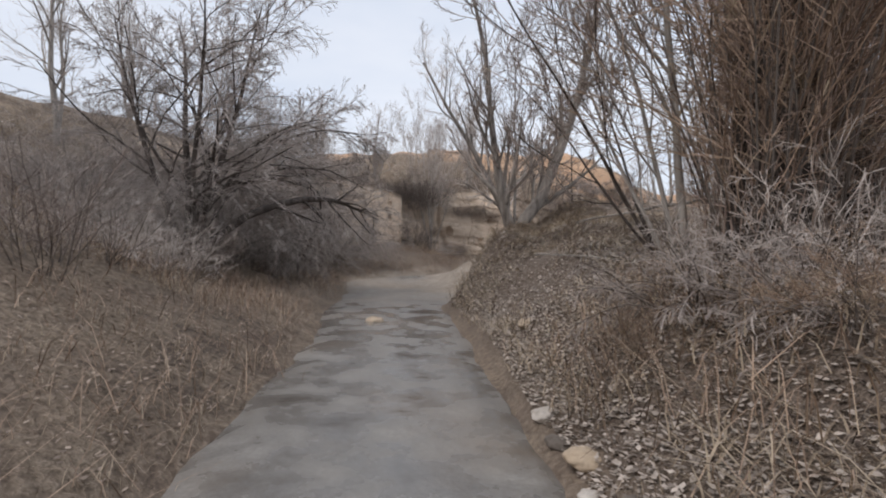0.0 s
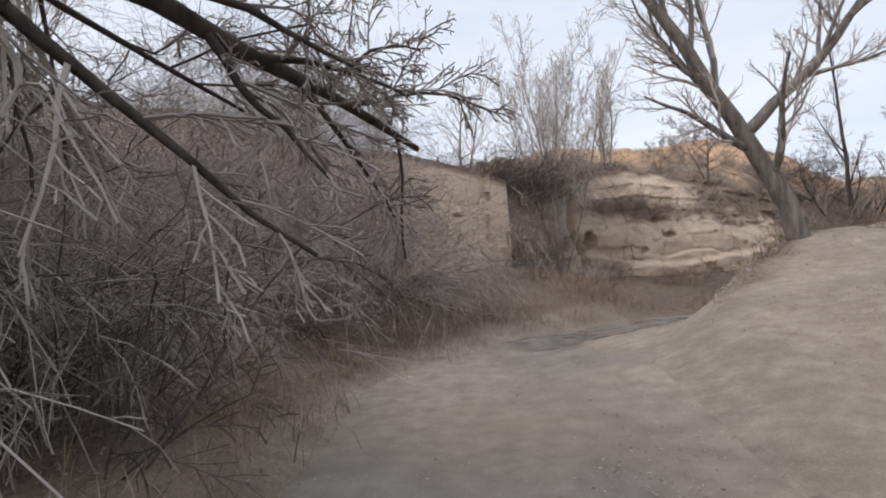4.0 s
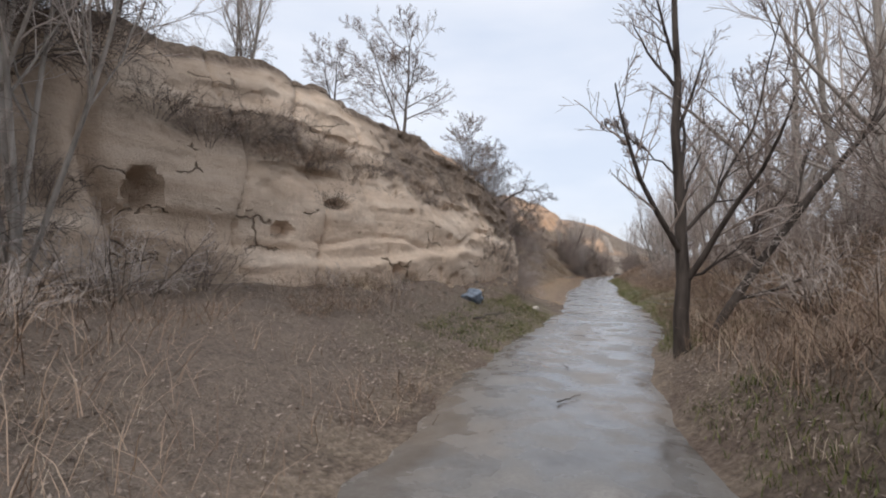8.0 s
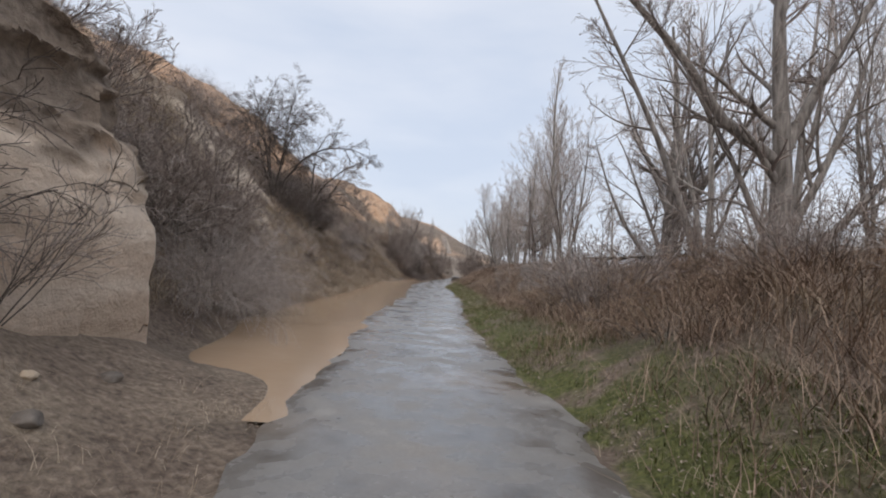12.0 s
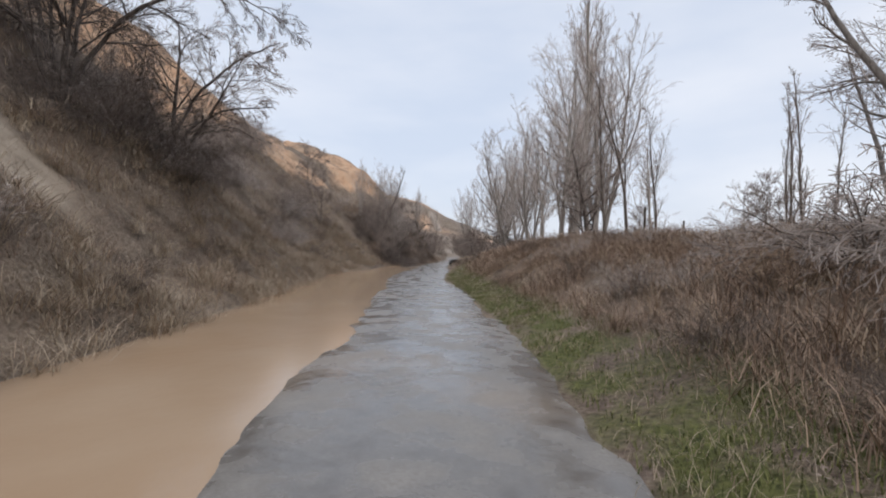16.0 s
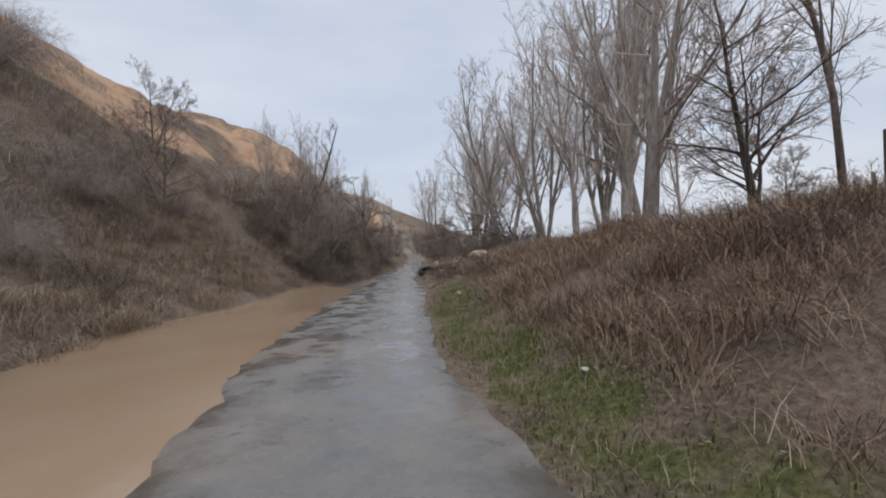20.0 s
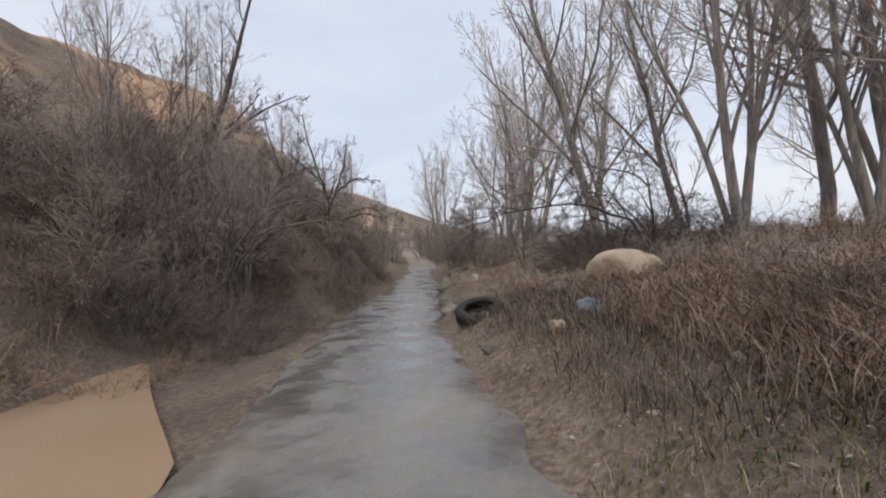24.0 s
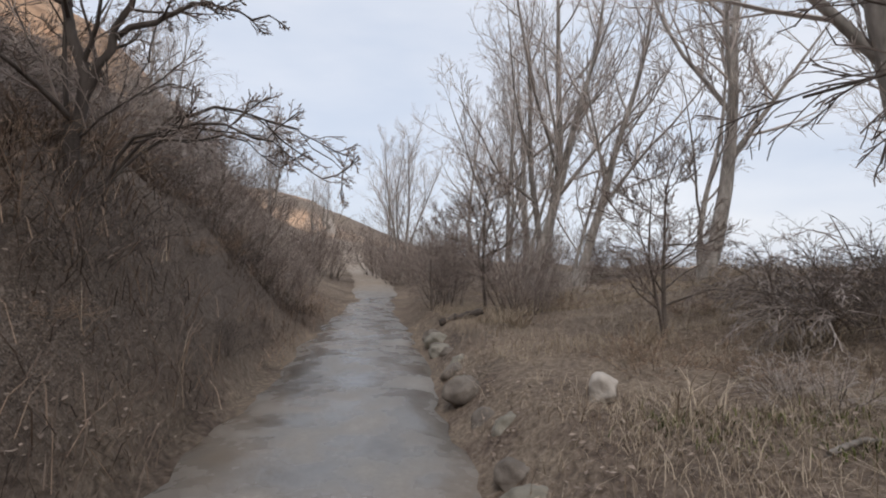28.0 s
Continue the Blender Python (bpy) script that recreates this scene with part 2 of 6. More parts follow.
GRAVEL = twig_material("loose_gravel", (0.17, 0.135, 0.105), (0.52, 0.44, 0.36))

# ---- plan: the lane's centre line, then the height of the ground across it ----
LANE = [(0.5, -30), (0, -12), (-0.05, 0), (-0.4, 4.3), (-0.75, 8.7), (-1.35, 12.7), (-1.45, 16.2), (-1.25, 19.4), (-1.0, 22.4),
        (0.4, 25.8), (3.1, 29.4), (5.6, 32.7), (8.3, 35.7), (11.3, 38.8), (13.9, 41.5), (16.5, 44.5), (19.2, 48.0), (22.1, 51.6),
        (25.3, 55.2), (28.6, 58.8), (31.4, 62.0), (36.2, 67.8), (41.1, 73.8), (47.2, 79.6), (51.0, 83.8), (54.6, 87.4),
        (60.3, 92.6), (65.4, 97.3), (72, 103.1), (80, 112), (95, 130), (120, 165), (160, 230), (230, 350)]


def dense_lane():
    p = np.array(LANE, float)
    pts = []
    for i in range(len(p) - 1):
        a, b, c, d = p[max(i - 1, 0)], p[i], p[i + 1], p[min(i + 2, len(p) - 1)]
        n = max(3, int(np.linalg.norm(c - b) / 0.4))
        for u in np.arange(n) / n:
            pts.append(0.5 * (2 * b + (c - a) * u + (2 * a - 5 * b + 4 * c - d) * u**2 + (3 * b - a - 3 * c + d) * u**3))
    pts = np.array(pts + [p[-1]])
    run = np.r_[0, np.cumsum(np.linalg.norm(np.diff(pts, axis=0), axis=1))]
    return pts, run - np.interp(0, pts[:60, 1], run[:60])


LP, LS = dense_lane()
LT = np.gradient(LP, axis=0)
LT /= np.linalg.norm(LT, axis=1)[:, None]


def lane_sd(x, y):
    """Run along the lane and offset to its right, for arrays of places."""
    x, y = np.atleast_1d(np.asarray(x, float)).ravel(), np.atleast_1d(np.asarray(y, float)).ravel()
    s, d = np.empty(len(x)), np.empty(len(x))
    for i in range(0, len(x), 4000):
        dx, dy = x[i:i + 4000, None] - LP[:, 0], y[i:i + 4000, None] - LP[:, 1]
        k = (dx * dx + dy * dy).argmin(1)
        r = np.arange(len(k))
        ex, ey, t = dx[r, k], dy[r, k], LT[k]
        along, across = ex * t[:, 0] + ey * t[:, 1], ex * t[:, 1] - ey * t[:, 0]
        far = np.hypot(ex, ey)
        s[i:i + 4000], d[i:i + 4000] = LS[k] + along, np.where(np.abs(along) > 2, np.sign(across) * far, across)
    return s, d


def lane_point(s, d):
    """The place at a run and an offset."""
    p = np.stack([np.interp(s, LS, LP[:, 0]), np.interp(s, LS, LP[:, 1])], -1)
    t = np.stack([np.interp(s, LS, LT[:, 0]), np.interp(s, LS, LT[:, 1])], -1)
    return p + np.stack([t[..., 1], -t[..., 0]], -1) * np.asarray(d)[..., None]


PROFILES = []


def profile(s, *dz):
    PROFILES.append((s, np.array(dz[0::2], float), np.array(dz[1::2], float)))


profile(-30, -60, 10, -25, 8, -12, 5.4, -7, 3.1, -4, 1.2, -2.2, .35, -1.6, -.07, 1.1, -.07, 1.5, .3, 2.6, 1.6, 5, 2.2, 12, 2.6, 45, 3.0)
profile(7, -60, 10, -25, 8, -12, 5.2, -7, 2.9, -4, 1.1, -2.0, .3, -1.4, -.07, 1.2, -.07, 1.6, .35, 2.7, 1.25, 5, 1.55, 12, 2.0, 45, 3.0)
profile(12.7, -60, 10, -25, 8, -12, 5.2, -7, 2.9, -4, 1.1, -2.0, .3, -1.4, -.07, 1.2, -.07, 1.6, .35, 2.8, 1.5, 5, 1.85, 12, 2.1, 45, 3.0)
profile(18, -60, 9, -25, 7, -12, 3.8, -7, 1.7, -4, .7, -2.0, .2, -1.4, -.07, 1.45, -.07, 1.9, .7, 2.8, 1.95, 5, 2.4, 12, 2.5, 45, 3.0)
profile(20.8, -60, 9, -25, 7, -12, 3.6, -7, 1.5, -4, .6, -2.1, .2, -1.5, -.07, 1.75, -.07, 2.2, .9, 2.8, 1.9, 3.5, 2.5, 5, 2.75, 12, 2.9, 45, 3.0)
profile(23, -60, 9.5, -22, 8, -14, 4.5, -9, 1.6, -5, .5, -2.6, .2, -2.0, -.05, 2.2, -.05, 2.7, .8, 3.6, 2.2, 6, 2.7, 12, 2.8, 45, 3.0)
profile(25.2, -60, 10, -22, 8.5, -15, 6.0, -12, 4.0, -9, 1.6, -5.5, .5, -3.2, .15, -2.6, -.05, 2.4, 0, 3.3, .2, 3.8, .9, 4.7, 2.1, 7, 2.6, 12, 2.8, 45, 3.0)
profile(27.2, -60, 10, -22, 8.5, -15, 6.8, -12, 4.5, -9, 1.8, -5.5, .5, -3.5, .15, -2.9, -.05, 1.8, .04, 3.4, .55, 4.6, .95, 5.3, 1.7, 7, 2.5, 12, 2.8, 45, 3.0)
profile(29.5, -60, 10, -22, 8.5, -15, 6.8, -12, 4.6, -9, 2.2, -5.5, .6, -3.4, .2, -2.6, -.03, 1.5, .06, 2.6, .7, 4.2, 1.45, 6.0, 1.75, 6.8, 2.3, 12, 2.7, 45, 3.0)
profile(32, -60, 10, -16, 6.5, -10, 3.0, -7, 1.4, -5.0, .7, -2.7, .25, -2.0, -.03, 1.5, 0, 2.2, 1.0, 3.2, 1.85, 6, 2.05, 9, 2.4, 45, 3.0)
profile(35.3, -60, 10, -12, 2.5, -8, 2.0, -5.5, 1.05, -2.6, .25, -1.6, -.05, 1.4, -.05, 1.9, .7, 2.5, 1.9, 4, 2.1, 9, 2.3, 45, 3.0)
profile(40.5, -60, 9, -20, 2.0, -8, 1.1, -5.0, .7, -2.6, .2, -1.5, -.05, 1.2, -.05, 1.9, .5, 3.5, 1.0, 8, 1.4, 20, 2.2, 45, 3.0)
profile(48, -60, 9, -20, 4.0, -6, 1.3, -3.8, .9, -2.6, .4, -1.5, -.05, 1.7, -.05, 2.4, .35, 4, 1.3, 7, 2.4, 12, 2.5, 45, 3.2)
profile(53, -60, 10, -20, 5.0, -8, 2.0, -5, 1.3, -3.6, .8, -2.6, .3, -1.6, -.05, 1.7, -.05, 2.3, .35, 4, 1.3, 7, 2.3, 12, 2.4, 45, 3.3)
profile(56, -60, 11, -22, 7.0, -10, 3.6, -6, 1.6, -4, .7, -3.0, .25, -1.7, -.06, 1.6, -.05, 2.2, .3, 4, 1.2, 7, 2.1, 12, 2.3, 45, 3.4)
profile(59, -60, 9.5, -25, 8.2, -12, 6.2, -8, 3.6, -5.4, 1.2, -4.0, .1, -3.4, -.15, -1.7, -.14, 1.6, -.05, 2.2, .3, 4, 1.0, 7, 2.0, 12, 2.2, 45, 3.4)
profile(64, -60, 15, -35, 14.5, -20, 11.5, -13, 9.0, -10, 7.2, -8, 4.8, -6.5, 2.5, -5, .4, -4.3, -.12, -1.7, -.15, 1.4, -.05, 2.0, .22, 4, .8, 6, 1.5, 9, 2.0, 15, 1.9, 30, 3.0, 45, 4.0)
profile(72, -60, 18, -32, 16.5, -20, 12.8, -12, 8.8, -9, 5.4, -7.5, 3.7, -6.5, 2.2, -5.2, .4, -4.4, -.12, -1.7, -.15, 1.4, -.05, 2.4, .25, 4.5, 1.0, 7, 1.7, 12, 2.0, 30, 3.8, 45, 5.5)
profile(80, -60, 18, -32, 17, -20, 13.0, -16, 11.0, -12, 7.3, -10, 5.2, -8, 2.7, -6.6, 1.1, -5.4, .4, -4.5, -.12, -1.7, -.15, 1.4, -.05, 3.0, .3, 5, 1.2, 8, 1.9, 15, 2.2, 30, 4.5, 45, 6.5)
profile(86, -60, 19, -36, 18, -27, 15, -20, 13.0, -16, 11.0, -12, 7.8, -10, 6.0, -9, 4.9, -8, 3.5, -6.6, 1.5, -5.4, .4, -4.6, -.12, -1.7, -.15, 1.4, -.05, 3.0, .3, 5, 1.2, 8, 1.9, 15, 2.2, 30, 4.5, 45, 6.5)
profile(95, -60, 20, -40, 20, -27, 19.5, -20, 16, -14, 8.2, -9, 2.0, -6, .4, -4.9, -.12, -1.7, -.15, 1.3, -.05, 2.6, .25, 4.2, 1.1, 7, 1.9, 12, 2.0, 30, 4.5, 45, 6.5)
profile(104, -60, 11, -40, 16, -26, 19.5, -20, 15.5, -14, 8.6, -9, 3.6, -6.5, 1.8, -5, .5, -4.2, -.12, -1.8, -.15, 1.2, -.05, 1.8, .3, 3, .75, 5, 1.2, 10, 1.7, 30, 2.6, 45, 4.0)
profile(109, -60, 12, -40, 16, -25, 17, -18, 13.5, -12, 7.8, -7, 3.8, -5, 1.2, -4.3, .15, -3.8, -.12, -2.0, -.12, -1.55, .03, -1.35, -.06, 1.0, -.05, 1.6, .35, 5, 1.0, 9, 1.5, 16, 1.6, 45, 2.4)
profile(112.5, -60, 18, -40, 17, -24, 15.5, -18, 13, -12, 8, -7, 4.1, -5, 1.9, -3.7, .2, -3.3, -.10, -2.1, -.10, -1.6, .05, -1.3, -.06, 1.1, -.05, 1.7, .42, 5, .9, 9, 1.4, 16, 1.5, 45, 1.6)
profile(117, -60, 18, -40, 17, -24, 15.5, -18, 13, -12, 8, -7, 4.4, -5, 3.1, -3.4, 2.8, -2.5, 2.55, -2.05, 2.0, -1.65, .8, -1.4, .05, -1.3, -.06, 1.1, -.05, 1.7, .42, 5, .9, 9, 1.4, 16, 1.5, 45, 1.6)
profile(127, -60, 15, -40, 14, -18, 12.5, -12, 10, -9, 6.8, -6, 3.6, -3, 1.3, -1.9, .4, -1.2, -.05, 1.3, -.05, 1.8, .45, 8, 1.2, 20, 1.4, 45, 1.5)
profile(138, -60, 18, -40, 17, -22, 16, -16, 14, -13, 12.3, -10, 9.6, -7, 5.2, -3, .95, -1.8, .5, -1.2, .42, 1.3, .42, 1.8, .65, 8, 1.3, 20, 1.5, 45, 1.7)
profile(150, -60, 15, -40, 13, -20, 13, -16, 11.8, -10, 8.0, -6, 3.9, -3, 1.0, 2, .9, 8, 1.2, 20, 1.2, 45, 1.2)
profile(175, -60, 16, -40, 14, -20, 9, -8, 6, -2, 4.5, 2, 4, 8, 3.2, 20, 1.6, 45, 1.0)
profile(215, -60, 20, -30, 18, -10, 14.5, 0, 13, 10, 9, 20, 5, 45, 1.2)
profile(260, -60, 24, -20, 22, 0, 21, 12, 15, 25, 8, 45, 1.5)
profile(330, -60, 24, 0, 22, 20, 16, 45, 3)

# the sandstone cliff: foot line with its top's height and how far the top lies back
CLIFF_LINE = np.array([(-15.9, 20.6, 7.4, 2.0), (-12, 24.6, 6.7, 1.8), (-8.5, 27.8, 6.1, 1.4), (-6.3, 29.6, 5.8, .9), (-5.0, 30.7, 5.5, .5), (-4.2, 31.4, 5.25, .3), (-3.4, 32.25, 5.1, .2), (-2.75, 32.95, 4.85, .08),
                       (-2.76, 33.0, 4.85, .08), (-3.3, 33.9, 4.9, .1), (-3.0, 34.9, 5.0, .2), (-1.9, 35.9, 5.1, .4), (-0.8, 36.9, 5.5, .9), (0.8, 37.9, 6.2, 1.5), (3.4, 39.2, 6.25, 1.9), (6.0, 40.5, 6.05, 2.3),
                       (8.4, 42.3, 5.95, 1.7), (10.5, 44.05, 5.05, .75), (12.5, 45.9, 4.4, .5), (13.65, 47.0, 3.8, .4), (14.0, 47.45, 3.6, .4), (13.9, 49.0, 3.8, .6), (13.2, 51.0, 4.2, .8), (12.6, 53.0, 4.6, 1.0)])
CLIFF_RUN = np.r_[0, np.cumsum(np.linalg.norm(np.diff(CLIFF_LINE[:, :2], axis=0), axis=1))]


def cliff_at(u):
    return [np.interp(u, CLIFF_RUN, CLIFF_LINE[:, i]) for i in range(4)]


def cliff_normal(u):
    a, b = cliff_at(u - 0.4), cliff_at(u + 0.4)
    tx, ty = b[0] - a[0], b[1] - a[1]
    n = np.hypot(tx, ty) + 1e-9
    return ty / n, -tx / n  # towards the lane


def cliff_side(x, y):
    """Distance behind the cliff's foot (positive) and the run along it."""
    us = np.arange(0, CLIFF_RUN[-1], 0.25)
    cx, cy, _, _ = cliff_at(us)
    nx, ny = cliff_normal(us)
    back, run = np.empty(len(x)), np.empty(len(x))
    for i in range(0, len(x), 4000):
        dx, dy = x[i:i + 4000, None] - cx, y[i:i + 4000, None] - cy
        k = (dx * dx + dy * dy).argmin(1)
        r = np.arange(len(k))
        sgn = -(dx[r, k] * nx[k] + dy[r, k] * ny[k])
        far = np.hypot(dx[r, k], dy[r, k])
        back[i:i + 4000], run[i:i + 4000] = np.sign(sgn) * far, us[k]
    return back, run


LATTICE = np.random.default_rng(3).uniform(-1, 1, (256, 256))


def fbm(x, y, scale, seed=0.0, octaves=4):
    """Smooth lattice noise for arrays, about -1 to 1."""
    out, amp = np.zeros_like(x), 1.0
    for o in range(octaves):
        f = 0.55 * 2.03**o / scale
        u, v = x * f + 17.3 * seed + 5.1 * o, y * f + 9.7 * seed + 3.7 * o
        iu, iv = np.floor(u).astype(int), np.floor(v).astype(int)
        a, b = u - iu, v - iv
        a, b = a * a * a * (a * (6 * a - 15) + 10), b * b * b * (b * (6 * b - 15) + 10)
        g = [[LATTICE[(iu + p) % 256, (iv + q) % 256] for q in (0, 1)] for p in (0, 1)]
        out += amp * ((g[0][0] * (1 - b) + g[0][1] * b) * (1 - a) + (g[1][0] * (1 - b) + g[1][1] * b) * a)
        amp *= 0.5
    return out / 1.1


TRACK = np.array([(-.4, 16.5, 0), (.9, 19.5, .35), (3.0, 22.8, 1.15), (5.2, 26.2, 2.1), (8.5, 27.0, 2.35), (14.0, 27.6, 2.5)])


def track_at(x, y):
    """Distance from the middle of the dirt track that climbs out of the bend, and its height there."""
    far, z = np.full(len(x), 99.0), np.zeros(len(x))
    for a, c in zip(TRACK[:-1], TRACK[1:]):
        w = c - a
        t = np.clip(((x - a[0]) * w[0] + (y - a[1]) * w[1]) / (w[0] ** 2 + w[1] ** 2), 0, 1)
        g = np.hypot(x - a[0] - t * w[0], y - a[1] - t * w[1])
        z = np.where(g < far, a[2] + t * w[2], z)
        far = np.minimum(far, g)
    return far, z


def lane_rise(s, d):
    """The lane's low hump in the bend, higher towards the track."""
    return np.exp(-((s - 30) / 3.6) ** 2) * (0.20 + 0.20 * np.clip(d, -1, 1.6)) * np.clip((d + 5) / 2.5, 0, 1) * np.clip((6 - d) / 3, 0, 1)


def height(x, y, rough=True):
    """The ground's height at arrays of places."""
    x, y = np.atleast_1d(np.asarray(x, float)).ravel(), np.atleast_1d(np.asarray(y, float)).ravel()
    s, d = lane_sd(x, y)
    ks = np.array([p[0] for p in PROFILES], float)
    zs = np.array([np.interp(d, p[1], p[2]) for p in PROFILES])
    k = np.clip(np.searchsorted(ks, s) - 1, 0, len(ks) - 2)
    f = np.clip((s - ks[k]) / (ks[k + 1] - ks[k]), 0, 1)
    f = f * f * (3 - 2 * f)
    r = np.arange(len(s))
    z = zs[k, r] * (1 - f) + zs[k + 1, r] * f
    z = z + lane_rise(s, d)
    far, tz = track_at(x, y)
    w = np.clip((2.9 - far) / 1.5, 0, 1)
    w = w * w * (3 - 2 * w) * np.clip((d - 1.0) / 1.0, 0, 1)
    z = z * (1 - w) + tz * w
    back, run = cliff_side(x, y)
    cz, cb = np.interp(run, CLIFF_RUN, CLIFF_LINE[:, 2]), np.interp(run, CLIFF_RUN, CLIFF_LINE[:, 3])
    inside = (back > 0) & (back < 45) & (run < CLIFF_RUN[-1] - 0.6) & (run > 0.3)
    lift = np.clip((back - 0.45 * cb - 0.5) / 0.5, 0, 1) * inside
    behind = cz - 0.25 + np.clip(back - cb, 0, 40) * 0.13
    fade = np.clip((CLIFF_RUN[-1] - run) / 5, 0, 1) * np.clip(run / 2.5, 0, 1)
    z = np.where(lift > 0, z + (np.maximum(behind, z) - z) * lift * fade, z)
    if rough:
        off = np.clip((np.abs(d + 0.2) - 2.2) / 2.5, 0, 1)
        off = off * (1 - np.clip((s - 55) / 3, 0, 1) * np.clip((115 - s) / 3, 0, 1) * np.clip((d + 5.6) / 1, 0, 1) * (d < 0))
        z = z + off * (0.22 * fbm(x, y, 1.2) + 0.30 * fbm(x, y, 4.0, 5)) + np.clip((np.abs(d) - 18) / 30, 0, 1) * 1.6 * fbm(x, y, 11.0, 8)
        z = z + np.clip((24 - s) / 2, 0, 1) * np.clip((d - 1.6) / 1.0, 0, 1) * np.clip((9 - d) / 3, 0, 1) * (0.10 * fbm(x, y, 0.45, 33, 2) + 0.26 * fbm(x, y, 1.1, 35) - 0.10)
        z = z + np.clip((s - 107) / 3, 0, 1) * np.clip((130 - s) / 3, 0, 1) * np.clip((-1.5 - d) / 0.6, 0, 1) * np.clip((d + 9) / 3, 0, 1) * (0.10 * fbm(x, y, 0.5, 51, 2) + 0.15 * fbm(x, y, 1.2, 53))
        # rain-cut gullies on the high slope
        z = z - np.clip((-d - 6) / 5, 0, 1) * np.clip((s - 50) / 8, 0, 1) * 0.9 * (1 - np.abs(fbm(x, y, 3.2, 14, 3))) ** 3
    return z


def on_track(x, y):
    """1 on the dirt track that climbs out of the bend, 0 off it."""
    return np.clip((1.6 - track_at(x, y)[0] + 0.5 * fbm(x, y, 1.5, 21)) / 0.5, 0, 1)


def mesh_of(name, verts, faces, material, smooth=False):
    me = bpy.data.meshes.new(name)
    verts, faces = np.asarray(verts, np.float32), np.asarray(faces, np.int32)
    me.vertices.add(len(verts))
    me.vertices.foreach_set("co", verts.ravel())
    n, k = faces.shape
    me.loops.add(n * k)
    me.loops.foreach_set("vertex_index", faces.ravel())
    me.polygons.add(n)
    me.polygons.foreach_set("loop_start", np.arange(0, n * k, k, dtype=np.int32))
    me.update(calc_edges=True)
    me.polygons.foreach_set("use_smooth", np.full(n, smooth))
    me.materials.append(material)
    return me


def paint(me, name, values):
    me.attributes.new(name, "FLOAT", "POINT").data.foreach_set("value", np.asarray(values, np.float32))


def grid_faces(nu, nv):
    i = (np.arange(nu - 1)[:, None] * nv + np.arange(nv - 1)).ravel()
    return np.stack([i, i + nv, i + nv + 1, i + 1], 1)


def stretched(lo, hi, step, far_lo, far_hi, grow=1.22):
    mid = list(np.arange(lo, hi + step, step))
    for sign, end in ((1, far_hi), (-1, far_lo)):
        w = step
        while (mid[-1] < end) if sign > 0 else (mid[0] > end):
            w *= grow
            mid.append(mid[-1] + w) if sign > 0 else mid.insert(0, mid[0] - w)
    return np.array(mid)


def clay_face(s, d, x, y):
    """1 on the bare pale face of the left slope, 0 off it."""
    return np.clip((5.6 - np.abs(s - 73.4) + 1.5 * fbm(x, y, 2.0, 41)) / 0.8, 0, 1) * np.clip((2.2 - np.abs(d + 9.8) + 0.9 * fbm(x, y, 1.8, 31)) / 0.6, 0, 1)


